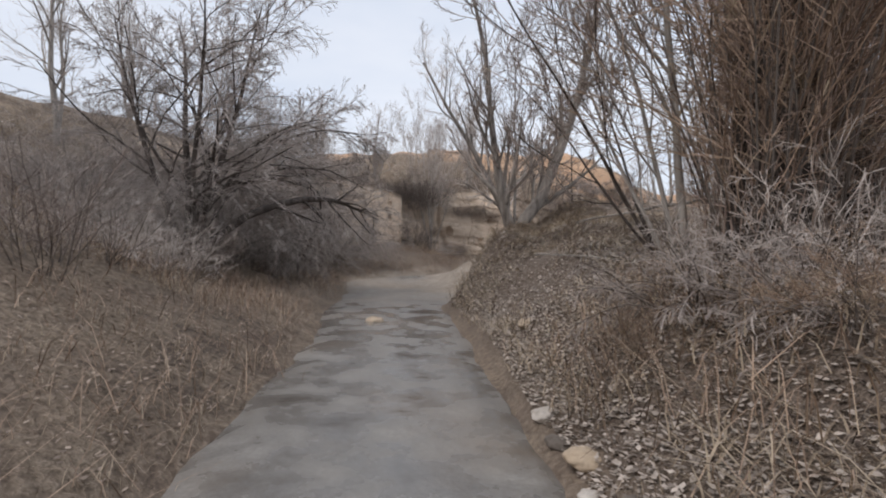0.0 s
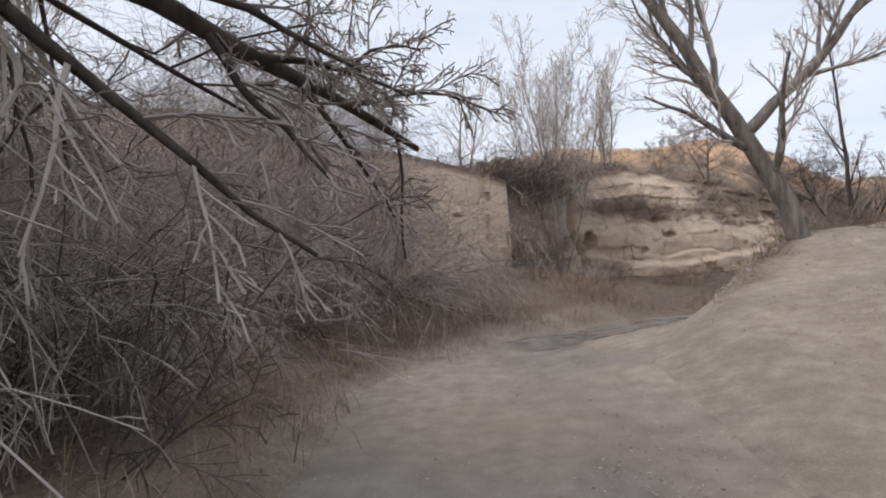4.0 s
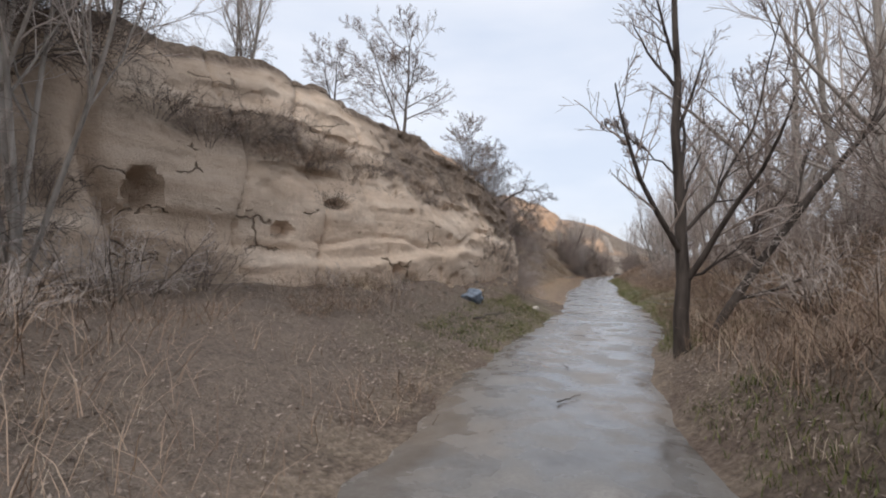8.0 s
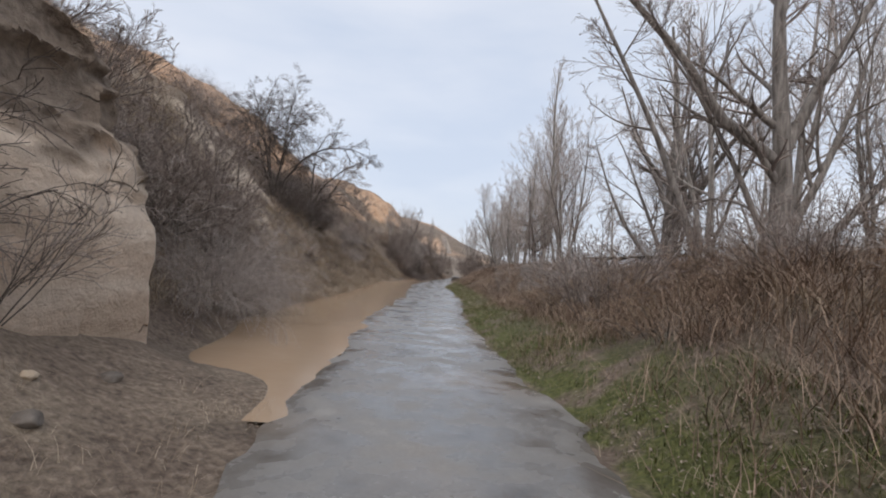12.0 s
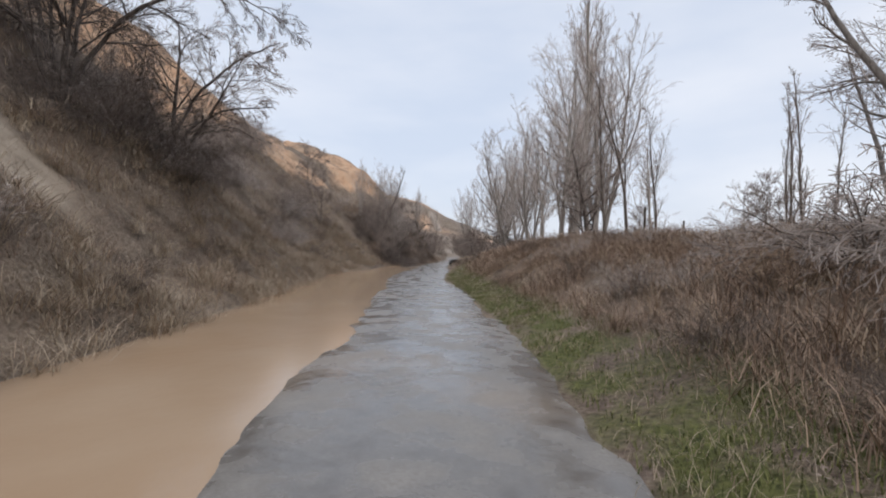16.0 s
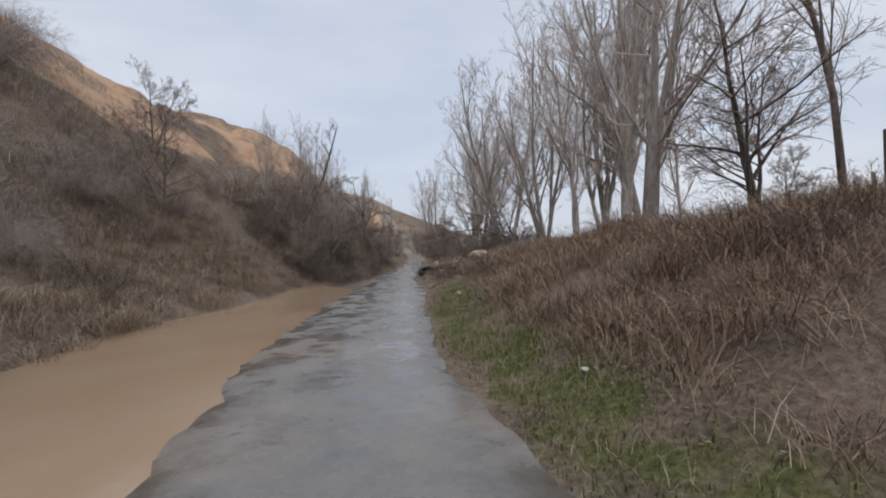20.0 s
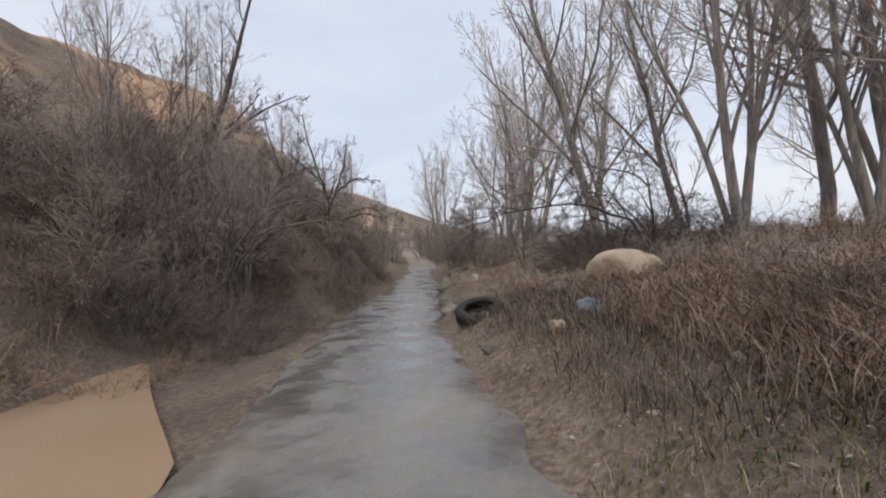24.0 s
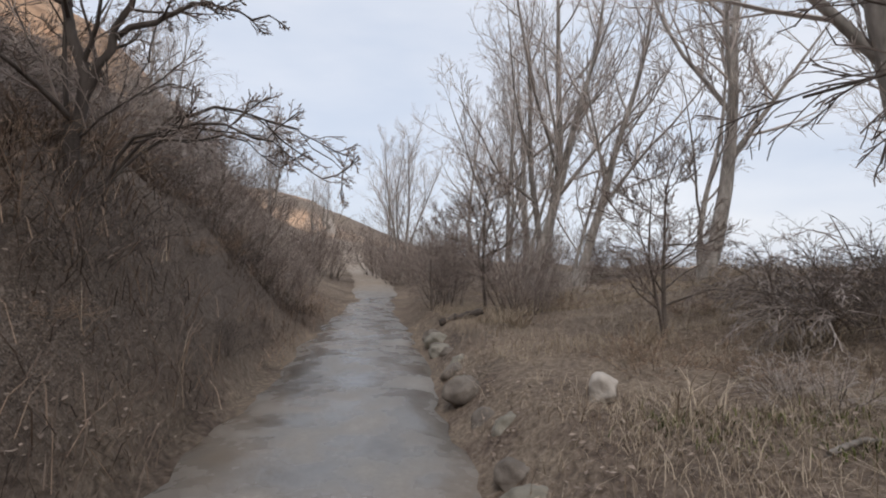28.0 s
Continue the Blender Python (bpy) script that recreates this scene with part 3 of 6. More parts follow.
def build_ground():
    xs, ys = stretched(-16, 76, 0.27, -1500, 1500), stretched(-6, 112, 0.27, -1500, 1500)
    gx, gy = [a.ravel() for a in np.meshgrid(xs, ys, indexing="ij")]
    z = height(gx, gy)
    me = mesh_of("ground", np.stack([gx, gy, z], 1), grid_faces(len(xs), len(ys)), GROUND, True)
    s, d = lane_sd(gx, gy)
    n = fbm(gx, gy, 3.0, 2)
    sand = np.clip((z - np.interp(s, [112, 125], [6.6, 5.0]) + 2.6 * fbm(gx, gy, 6, 4)) / 1.3, 0, 1) * np.clip((-d - 8) / 3, 0, 1) * np.clip((s - 58) / 14, 0, 1) * np.clip(1.0 + 0.8 * fbm(gx, gy, 4, 11), 0, 1)
    clay = clay_face(s, d, gx, gy)
    sand = sand * (1 - clay)
    sand = np.maximum(sand * 0.9, np.clip((s - 170) / 20, 0, 1) * np.clip(0.25 + fbm(gx, gy, 9, 6), 0, 1))
    dirt = np.maximum(np.clip(1.2 - np.abs(s - 28) / 8, 0, 1) * np.clip((3.0 - np.abs(d + 0.5)) / 0.6, 0, 1) * np.clip((lane_edges(s)[1] + 0.5 - d) / 0.4, 0, 1), on_track(gx, gy))
    green = np.clip((d - 1.2) / 0.4, 0, 1) * np.clip((3.1 - d + 0.7 * n) / 0.8, 0, 1) * np.clip((s - 42) / 6, 0, 1) * np.clip((104 - s) / 4, 0, 1)
    green = np.maximum(green, 0.9 * np.clip(1.2 - np.abs(d + 2.6) / 1.5, 0, 1) * np.clip(1.3 - np.abs(s - 47) / 6, 0, 1))
    mould = np.clip((d - 1.25) / 0.3, 0, 1) * np.clip((7.5 - d + n) / 1.0, 0, 1) * np.clip((25 - s) / 3, 0, 1) * (1 - on_track(gx, gy))
    mould = np.maximum(mould, 0.7 * np.clip((-1.9 - d) / 0.4, 0, 1) * np.clip((d + 9 + n) / 1.0, 0, 1) * np.clip(1.3 - np.abs(s - 38) / 8, 0, 1))
    mould = np.maximum(mould, 0.8 * np.clip((-1.7 - d) / 0.4, 0, 1) * np.clip((d + 5.2 + n) / 0.8, 0, 1) * np.clip(1.4 - np.abs(s - 45.5) / 5.5, 0, 1))
    mould = np.maximum(mould, 0.4 * np.clip((d - 2.6 + n) / 0.8, 0, 1) * np.clip((8 - d) / 3, 0, 1) * np.clip((s - 50) / 3, 0, 1) * np.clip((107 - s) / 3, 0, 1))
    mould = np.maximum(mould, 0.85 * np.clip((d - 1.6 + .5 * n) / 0.5, 0, 1) * np.clip((9 - d) / 2, 0, 1) * np.clip(1.4 - np.abs(s - 107) / 5, 0, 1))
    mould = np.maximum(mould, np.clip(1.5 - np.abs(s - 117) / 8, 0, 1) * np.clip((-1.4 - d) / 0.3, 0, 1) * np.clip((d + 7.5 + n) / 1.0, 0, 1))
    paint(me, "mould", mould), paint(me, "clay", clay)
    paint(me, "sand", sand), paint(me, "dirt", dirt), paint(me, "green", green)
    tagged(new("ground", me), "brown earth and dead grass banks of a shallow gully", "ground", kind="structure")


def lane_edges(s):
    left = np.interp(s, [-30, 9, 20, 23, 26, 30, 33, 38, 42, 48, 60, 102, 111, 120, 128, 205], [-1.5, -1.4, -1.45, -1.9, -2.7, -2.5, -1.9, -1.45, -1.35, -1.35, -1.65, -1.7, -1.3, -1.15, -1.0, -0.9])
    right = np.interp(s, [-30, 9, 18, 21, 23.5, 25.5, 28, 32, 36, 42, 48, 60, 102, 111, 120, 128, 205], [1.15, 1.2, 1.5, 1.85, 2.3, 2.4, 1.7, 1.5, 1.4, 1.25, 1.7, 1.4, 1.2, 1.0, 1.2, 0.9, 0.8])
    return left, right


def build_road():
    ss, vs = np.arange(-28, 205, 0.25), np.linspace(0, 1, 17)
    left, right = lane_edges(ss)
    left = left + 0.14 * fbm(ss, ss * 0.3, 0.9, 1) + 0.07 * fbm(ss, ss * 0.7, 0.25, 4)
    right = right + 0.14 * fbm(ss, ss * 0.5, 0.8, 7) + 0.07 * fbm(ss, ss * 0.2, 0.25, 9)
    S, V = np.meshgrid(ss, vs, indexing="ij")
    Dd = left[:, None] + (right - left)[:, None] * V
    p = lane_point(S.ravel(), Dd.ravel())
    z = 0.02 * fbm(p[:, 0], p[:, 1], 0.8) + 0.02 - 0.05 * (np.abs(V.ravel() - 0.5) * 2) ** 8 + np.clip((S.ravel() - 128) / 6, 0, 1) * np.maximum(height(p[:, 0], p[:, 1], False) + 0.05, 0) + lane_rise(S.ravel(), Dd.ravel())
    me = mesh_of("road", np.c_[p, z], grid_faces(len(ss), len(vs)), ROAD, True)
    paint(me, "dirt", np.clip((S.ravel() - 132) / 8, 0, 1) + np.clip(1.0 - np.abs(S.ravel() - 25) / 6 + 0.5 * fbm(p[:, 0], p[:, 1], 1.5), 0, 1))
    tagged(new("road", me), "narrow broken asphalt lane under shallow running water", "road", kind="structure")


def build_pool():
    ss, vs = np.arange(55.5, 109.5, 0.4), np.linspace(0, 1, 10)
    S, V = np.meshgrid(ss, vs, indexing="ij")
    V = -6.0 + V * np.interp(S, [101, 105, 109.5], [4.8, 4.4, 2.2])
    p = lane_point(S.ravel(), V.ravel())
    me = mesh_of("muddy_pool", np.c_[p, np.full(len(p), -0.015)], grid_faces(len(ss), len(vs)), WATER, True)
    tagged(new("muddy_pool", me), "long ochre muddy puddle beside the lane", "water", kind="structure")


def build_cliff():
    us, vs = np.arange(0, CLIFF_RUN[-1] + 0.01, 0.09), np.linspace(0, 1, 90)
    U, V = np.meshgrid(us, vs, indexing="ij")
    u, v = U.ravel(), V.ravel()
    x, y, top, back = cliff_at(u)
    nx, ny = cliff_normal(u)
    foot = 0.2
    top = top + 0.22 * fbm(u, u * 0 + 3, 0.9, 4) * np.clip(back / 1.0 - 0.2, 0, 1)
    z = foot + (top - foot) * v
    lean = np.clip((v - 0.42) / 0.58, 0, 1) ** 1.25 * back
    soft = np.clip(back / 2, 0.12, 1)
    # beds: each juts out a little at its lower lip
    bend = z + 0.30 * fbm(u, u * 0 + 7, 3.0, 5) + 0.10 * fbm(u, z, 0.8, 9)
    bed = np.zeros_like(u)
    for k, (zk, out) in enumerate(((1.35, .06), (2.35, .10), (2.8, .07), (3.5, .12), (4.0, .08), (4.7, .12), (5.3, .10))):
        here = np.clip(0.3 + 1.3 * fbm(u, u * 0 + 2.1 * k, 1.8, 30 + k), 0, 1)
        bed += out * here * np.clip((bend - zk) / 0.05, 0, 1) * np.exp(-np.clip(bend - zk, 0, 9) / 0.5)
    end = np.clip((41 - u) / 4, 0.25, 1)
    flat = 0.25 + 0.75 * np.clip((u - 22) / 3, 0, 1)
    pillow = (0.30 * fbm(u, z * 1.1, 2.2, 13, 2) * end + 0.05 * fbm(u, z * 1.6, 0.5, 6, 3)) * flat
    grain = (0.022 * fbm(u, z * 1.4, 0.2, 16, 3) + 0.014 * fbm(u, z, 0.09, 2, 2)) * np.clip(back / 1.2, 0.45, 1)
    f = fbm(u, z * 1.7, 0.6, 12, 3)
    hole = 0.30 * np.clip(f - 0.62, 0, 1) * flat
    shelf = 0.22 * np.clip((1.9 + 0.25 * np.sin(u * 0.6) - z) / 0.2, 0, 1) * np.clip(back / 2, 0, 1) * end
    # the lower bench stands out under a sharp lip near the cliff's end
    lip = 2.75 + 0.12 * np.sin(u * 1.1) + 0.10 * fbm(u, u * 0 + 1, 0.7, 51)
    lip = lip - 0.75 * np.clip((38 - u) / 5, 0, 1)
    shelf += np.clip((u - 27) / 2, 0, 1) * (0.11 * np.clip((lip - z) / 0.06, 0, 1) - 0.05 * np.exp(-((z - lip - 0.06) / 0.05) ** 2))
    rubbly = (0.12 + 0.22 * np.clip((u - 30.5) / 2, 0, 1)) * np.clip(np.abs(fbm(u, z * 1.8, 0.6, 61, 3)), 0, 0.6) * np.clip((u - 24) / 3, 0, 1) * np.clip((v - 0.45) / 0.2, 0, 1)
    crack = np.zeros_like(u)
    for cu, width, depth in ((17.1, .05, .30), (21.5, .06, .4), (24.0, .14, .35), (26.5, .05, .12), (28.4, .05, .14), (30.2, .04, .08), (32.7, .05, .10), (37.4, .05, .22), (39.3, .05, .25), (40.6, .04, .14)):
        crack += depth * np.exp(-((u - cu - 0.25 * np.sin(z * 1.7 + cu)) / width) ** 2)
    pit, ragged = np.zeros_like(u), 0.55 * fbm(u, z * 1.5, 0.35, 44, 3)
    for cu, cz, wide, high, deep in ((24.6, 2.75, .30, .45, .9), (17.1, 3.3, .10, .22, .4), (17.1, 5.1, .16, .16, .4), (17.0, 2.7, .06, .15, .3), (17.15, 4.2, .06, .2, .3),
                                     (15.8, 3.5, .26, .05, .3), (14.6, 4.4, .24, .10, .3), (17.9, 1.7, .14, .2, .4), (30.6, 1.35, .16, .3, .5), (32.4, 1.3, .09, .22, .35),
                                     (29.0, 2.9, .3, .14, .4), (31.5, 3.0, .2, .1, .3), (33.4, 2.4, .14, .1, .3), (27.4, 2.2, .24, .16, .4)):
        pit += deep * np.clip(1.1 + ragged - ((u - cu) / wide) ** 2 - ((z - cz) / high) ** 2, 0, 0.8)
    off = -lean + (bed + pillow - hole) * soft + shelf + grain - rubbly - crack * np.clip(back, 0.4, 1) - pit
    px, py = x + nx * off, y + ny * off
    me = mesh_of("cliff", np.stack([px, py, z], 1), grid_faces(len(us), len(vs)), CLIFF, True)
    me.set_sharp_from_angle(angle=radians(50))
    scrub_shade = np.clip((0.75 + 0.35 * fbm(u, z, 1.6, 5) - np.abs(v - 0.66) * 6), 0, 1) * np.clip((back - 1.0) / 0.5, 0, 1) + np.clip((v - 0.93) / 0.05, 0, 1)
    # soil washed down over the cliff's low end, and dirt beside the recess
    scrub_shade += 0.9 * np.clip((u - 30.5) / 2, 0, 1) * np.clip((v - 0.66 + 0.16 * fbm(u, z, 0.9, 27)) / 0.08, 0, 1)
    scrub_shade += 0.4 * np.clip((u - 23.6) / 0.4, 0, 1) * np.clip((27.3 - u + 0.9 * fbm(u, z, 0.9, 37)) / 0.8, 0, 1)
    # the recess's shade under overhanging brush, and its wet soil, painted dark
    scrub_shade += np.clip((u - 19.4) / 0.4, 0, 1) * np.clip((24.0 - u) / 0.8, 0, 1) * np.clip((z - 2.7 + 0.9 * fbm(u, z, 0.8, 17)) / 0.6, 0, 0.7)
    paint(me, "scrub_shade", np.clip(scrub_shade, 0, 1))
    tagged(new("cliff", me), "pale weathered sandstone bluff with ledges and cracks", "cliff", kind="structure")


build_ground()
build_road()
build_pool()
build_cliff()


# ---- plants: every branch is a tapered tube, grown level by level ----
def unit(a):
    return a / (np.linalg.norm(a, axis=-1, keepdims=True) + 1e-9)


def tubes(groups):
    """Vertices and quads for groups of (points (n, k, 3), radii (n, k), sides)."""
    verts, faces, base = [], [], 0
    for pts, rad, sides in groups:
        n, k, _ = pts.shape
        axis = unit(pts[:, -1] - pts[:, 0])
        ref = np.where(np.abs(axis[:, 2:3]) > 0.8, [[1.0, 0, 0]], [[0, 0, 1.0]])
        a = unit(np.cross(axis, ref))
        b = np.cross(axis, a)
        w = 2 * np.pi * np.arange(sides) / sides
        ring = a[:, None, None] * np.cos(w)[None, None, :, None] + b[:, None, None] * np.sin(w)[None, None, :, None]
        verts.append((pts[:, :, None] + ring * rad[:, :, None, None]).reshape(-1, 3))
        i = np.arange(n)[:, None, None] * (k * sides) + np.arange(k - 1)[None, :, None] * sides
        j = np.arange(sides)[None, None, :]
        f = np.stack([i + j, i + (j + 1) % sides, i + sides + (j + 1) % sides, i + sides + j], -1).reshape(-1, 4)
        faces.append(f + base)
        base += n * k * sides
    return np.concatenate(verts), np.concatenate(faces)


def shoots(rng, start, way, length, radius, k, wander, up, tip=0.25):
    """Branches that wander off from their starts."""
    n = len(start)
    pts, d = [start], unit(way)
    for _ in range(k - 1):
        d = unit(d + rng.normal(0, wander, (n, 3)) + np.array([0, 0, up]))
        pts.append(pts[-1] + d * (length / (k - 1))[:, None])
    return np.stack(pts, 1), radius[:, None] * np.linspace(1, tip, k)[None]


def children(rng, parents, radii, per, lo, hi, angle, ratio, thin, k, wander, up, tip=0.3, shrink=0.5):
    n, kp, _ = parents.shape
    idx = np.repeat(np.arange(n), per)
    t = lo + (hi - lo) * ((np.tile(np.arange(per), n) + rng.random(n * per)) / per)
    f = t * (kp - 1)
    j = np.minimum(f.astype(int), kp - 2)
    g = (f - j)[:, None]
    start = parents[idx, j] * (1 - g) + parents[idx, j + 1] * g
    ahead = unit(parents[idx, j + 1] - parents[idx, j])
    side = unit(np.cross(ahead, rng.normal(0, 1, (len(idx), 3))))
    ang = np.radians(angle) * rng.uniform(0.7, 1.3, len(idx))
    way = ahead * np.cos(ang)[:, None] + side * np.sin(ang)[:, None]
    plen = np.linalg.norm(np.diff(parents, axis=1), axis=2).sum(1)[idx]
    length = plen * ratio * (1 - shrink * t) * rng.uniform(0.65, 1.3, len(idx))
    rad = (radii[idx, j] * (1 - g[:, 0]) + radii[idx, j + 1] * g[:, 0]) * thin
    return shoots(rng, start, way, length, rad, k, wander, up, tip)


HABITS = {  # lowest limb, limb length, lift of limbs, lift of twigs, limbs, limb angle
    "poplar": (0.10, 0.20, 0.14, 0.10, 26, 20), "rising": (0.22, 0.48, 0.13, 0.10, 11, 34),
    "broad": (0.22, 0.55, 0.05, 0.03, 11, 46), "weeping": (0.25, 0.55, -0.02, -0.10, 11, 46)}


def tree_parts(seed, tall, trunks, spread, habit, density=1.0, twig=0.006, limbs=(), reach=0.55):
    """(trunk groups, crown groups). trunks: for each stem (lean x, lean y, share of the height, radius at the foot);
    limbs: for each great limb its radius and its bends."""
    rng = np.random.default_rng(seed)
    wood, fine = [], []
    low, ratio, lift, fall, count, angle = HABITS[habit]
    upright = habit == "poplar"
    stems = []
    for lx, ly, share, rad in trunks:
        stems.append((*shoots(rng, np.array([[0.0, 0, -0.25]]), np.array([[lx, ly, 1.0]]), np.array([tall * share]), np.array([rad]), 10,
                              0.04 if upright else 0.06, 0.02, 0.16), ratio))
    for rad, *bends in limbs:
        q = np.array(bends, float)
        w = np.linspace(0, len(q) - 1, 12)
        p = np.stack([np.interp(w, np.arange(len(q)), q[:, a]) for a in range(3)], 1) + rng.normal(0, 0.02, (12, 3))
        stems.append((p[None], rad * np.linspace(1, 0.2, 12)[None], ratio * reach))
    for p, r, share in stems:
        wood.append((p, r, 9))
        p1, r1 = children(rng, p, r, int(count * density), low, 0.97, spread or angle, share, 0.55, 7, 0.12, lift, 0.22, 0.55)
        wood.append((p1, np.maximum(r1, twig * 1.5), 5))
        p2, r2 = children(rng, p1, r1, 6 if upright else 8, 0.15, 0.98, 28 if upright else 38, 0.5, 0.55, 5, 0.14, fall, 0.3)
        fine.append((p2, np.maximum(r2, twig), 4))
        p3, r3 = children(rng, p2, r2, max(2, int((4 if upright else 6) * density)), 0.15, 1.0, 34, 0.55, 0.6, 4, 0.15, fall * 0.6, 0.4)
        fine.append((p3, np.maximum(r3, twig * 0.8), 3))
        if not upright:
            p4, r4 = children(rng, p3, r3, 3, 0.2, 1.0, 36, 0.62, 0.6, 3, 0.16, fall * 0.5, 0.5)
            fine.append((p4, np.maximum(r4, twig * 0.6), 3))
    return wood, fine


def part(name, data, parent, label=""):
    ob = new(name, data)
    ob.parent = parent
    return tagged(ob, label)


def tree(seed, tall, trunks, spread=45, habit="broad", density=1.0, bark=None, twigs=None, label="", twig=0.006, limbs=(), reach=0.55):
    wood, fine = tree_parts(seed, tall, trunks, spread, habit, density, twig, limbs, reach)
    ob = tagged(new("bare_tree"), label, "tree", "bare trees along the lane")
    part("trunk", mesh_of("trunk", *tubes(wood), bark or BARK, True), ob)
    part("crown", mesh_of("crown", *tubes(fine), twigs or TWIG), ob)
    return ob


def shrub(seed, tall, stems, splay, droop=-0.05, side=7, fine=5, twigs=None, label="", twig=0.005, width=0.5, kind="bare_shrub", stout=2.4, bark=None):
    rng = np.random.default_rng(seed)
    a = rng.uniform(0, 2 * np.pi, stems)
    q = np.sqrt(rng.random(stems)) * width
    start = np.stack([q * np.cos(a), q * np.sin(a), np.full(stems, -0.15)], 1)
    lean = splay * rng.random(stems)
    way = np.stack([np.cos(a) * lean, np.sin(a) * lean, np.ones(stems)], 1)
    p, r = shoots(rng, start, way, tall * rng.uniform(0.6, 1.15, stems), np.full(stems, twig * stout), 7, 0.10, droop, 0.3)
    p1, r1 = children(rng, p, r, side, 0.2, 1.0, 38, 0.42, 0.6, 4, 0.16, droop, 0.5)
    p2, r2 = children(rng, p1, r1, fine, 0.15, 1.0, 40, 0.55, 0.65, 3, 0.18, droop, 0.6)
    ob = tagged(new(kind), label, "shrub", "brush on the banks")
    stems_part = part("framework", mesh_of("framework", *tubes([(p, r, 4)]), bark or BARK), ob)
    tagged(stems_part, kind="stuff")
    part("crown", mesh_of("crown", *tubes([(p1, np.maximum(r1, twig), 3), (p2, np.maximum(r2, twig * 0.7), 3)]), twigs or TWIG), ob)
    return ob


def zat(x, y):
    return float(height([x], [y])[0])


def stand(ob, x, y, turn=0.0, size=1.0, sink=0.05, group=""):
    """Sets a finished thing on the ground."""
    ob.matrix_basis = pose(x, y, zat(x, y) - sink, 0, 0, turn) @ Matrix.Scale(size, 4)
    return tagged(ob, group=group) if group else ob


def again(ob, x, y, turn=0.0, size=1.0, sink=0.05, label=""):
    """A copy of a plant, standing somewhere else."""
    c = copy_thing(ob, Matrix())
    c.matrix_basis = pose(x, y, zat(x, y) - sink, 0, 0, turn) @ Matrix.Scale(size, 4)
    return tagged(c, label)


rng = np.random.default_rng(5)

# ---- trees ----
willow = stand(tree(11, 7.5, [(-.15, .1, 1, .13), (.22, .1, .95, .11), (-.4, -.1, .85, .10), (.08, -.3, .9, .09), (-.1, .45, .8, .10)], 48, "weeping", 1.2, BARK_DARK, TWIG_GREY,
                    "many-stemmed dark willow arching over the lane", .007,
                    [(.13, (0, 0, .3), (1.2, .8, 1.5), (2.4, 1.9, 2.0), (3.0, 3.4, 2.0), (3.5, 4.5, 1.85), (4.0, 5.4, 1.6)),
                     (.08, (-.2, .2, .5), (0, 1.2, 2.2), (1.0, 2.6, 2.7), (1.9, 3.8, 2.5), (2.7, 5.0, 1.9)),
                     (.06, (0, .2, .5), (.6, 1.0, 2.2), (1.8, 1.8, 2.9), (2.9, 2.6, 2.9), (3.8, 3.6, 2.5)),
                     (.06, (-.5, .2, .5), (-.6, 1.8, 2.0), (0, 3.0, 2.4), (.8, 4.4, 2.0)),
                     (.06, (0, 0, 1), (1.0, 1.2, 3.2), (2.4, 2.6, 4.2), (3.4, 4.2, 4.4), (4.2, 5.8, 4.0)), (.06, (0, 0, 1), (.4, 1.8, 3.4), (1.4, 3.8, 4.6), (2.4, 5.8, 4.8), (3.2, 7.4, 4.4))]), -6.4, 12.9)
stand(tree(12, 8.5, [(-.02, .15, .75, .05)], 34, "rising", 1.1, BARK_GREY, TWIG, reach=.7, label="gnarled bare tree forking into thick limbs on the leaf-strewn bank", limbs=[
    (.19, (-.1, 0, -.5), (-.15, -.05, .1), (-.42, -.05, .7), (-.62, 0, 1.8), (-.8, .1, 3.2), (-1.05, .2, 5.0), (-1.6, .5, 7.6)),
    (.23, (.1, 0, -.4), (.25, 0, .15), (.7, .1, .8), (1.15, .1, 1.9), (1.65, .2, 3.6), (2.05, .2, 5.4), (2.4, .3, 8.2)),
    (.05, (.5, .1, .6), (.5, .1, 1.4), (.35, .2, 2.6), (.5, .3, 3.8))]), 2.1, 14.8)
stand(tree(13, 8.0, [], 40, "rising", 1.3, BARK_GREY, TWIG_PALE, reach=.85, label="forked bare tree leaning over the dirt track", limbs=[
    (.23, (0, 0, -.3), (-.15, 0, .6), (-.95, -.1, 2.3), (-1.9, -.3, 3.9), (-2.75, -.4, 5.4), (-3.9, -.5, 7.0), (-5.0, -.6, 9.0)),
    (.14, (-.95, -.1, 2.3), (-.2, .0, 3.0), (.8, .1, 3.9), (1.6, .3, 5.0), (2.4, .4, 6.2), (3.0, .5, 8.0))]), 3.7, 26.2)
stand(tree(14, 9.5, [(0, 0, 1.1, .085), (.10, .1, 1.0, .05), (-.12, .1, 1.0, .06), (.2, -.05, .95, .045), (.06, .0, 1.0, .05)], 26, "rising", 1.0, BARK_PALE, TWIG_PALE, label="cluster of thin bare stems against the sandstone"), -0.9, 36.2)
stand(tree(15, 8.5, [], 42, "rising", .9, BARK_DARK, TWIG, reach=.75, label="double-stemmed dark tree at the edge of the lane", limbs=[
    (.145, (0, 0, -.3), (0, 0, .8), (-.05, .03, 2.0), (-.1, .1, 3.4), (-.15, .1, 5.2), (-.3, .2, 8.5)),
    (.085, (.15, -.05, -.2), (.5, -.4, .8), (1.0, -.8, 1.9), (1.6, -1.3, 3.0), (2.4, -2.0, 4.4), (3.0, -2.4, 6.4)),
    (.04, (-.05, .03, 2.0), (.4, -.3, 2.7), (.8, -.6, 3.8), (1.1, -.8, 5.6)), (.03, (0, 0, 1.2), (.6, -.4, 1.7), (1.1, -.9, 2.6)),
    (.018, (-.1, .1, 3.0), (-.6, .45, 3.5), (-1.1, .8, 3.8))]), 8.65, 33.6)
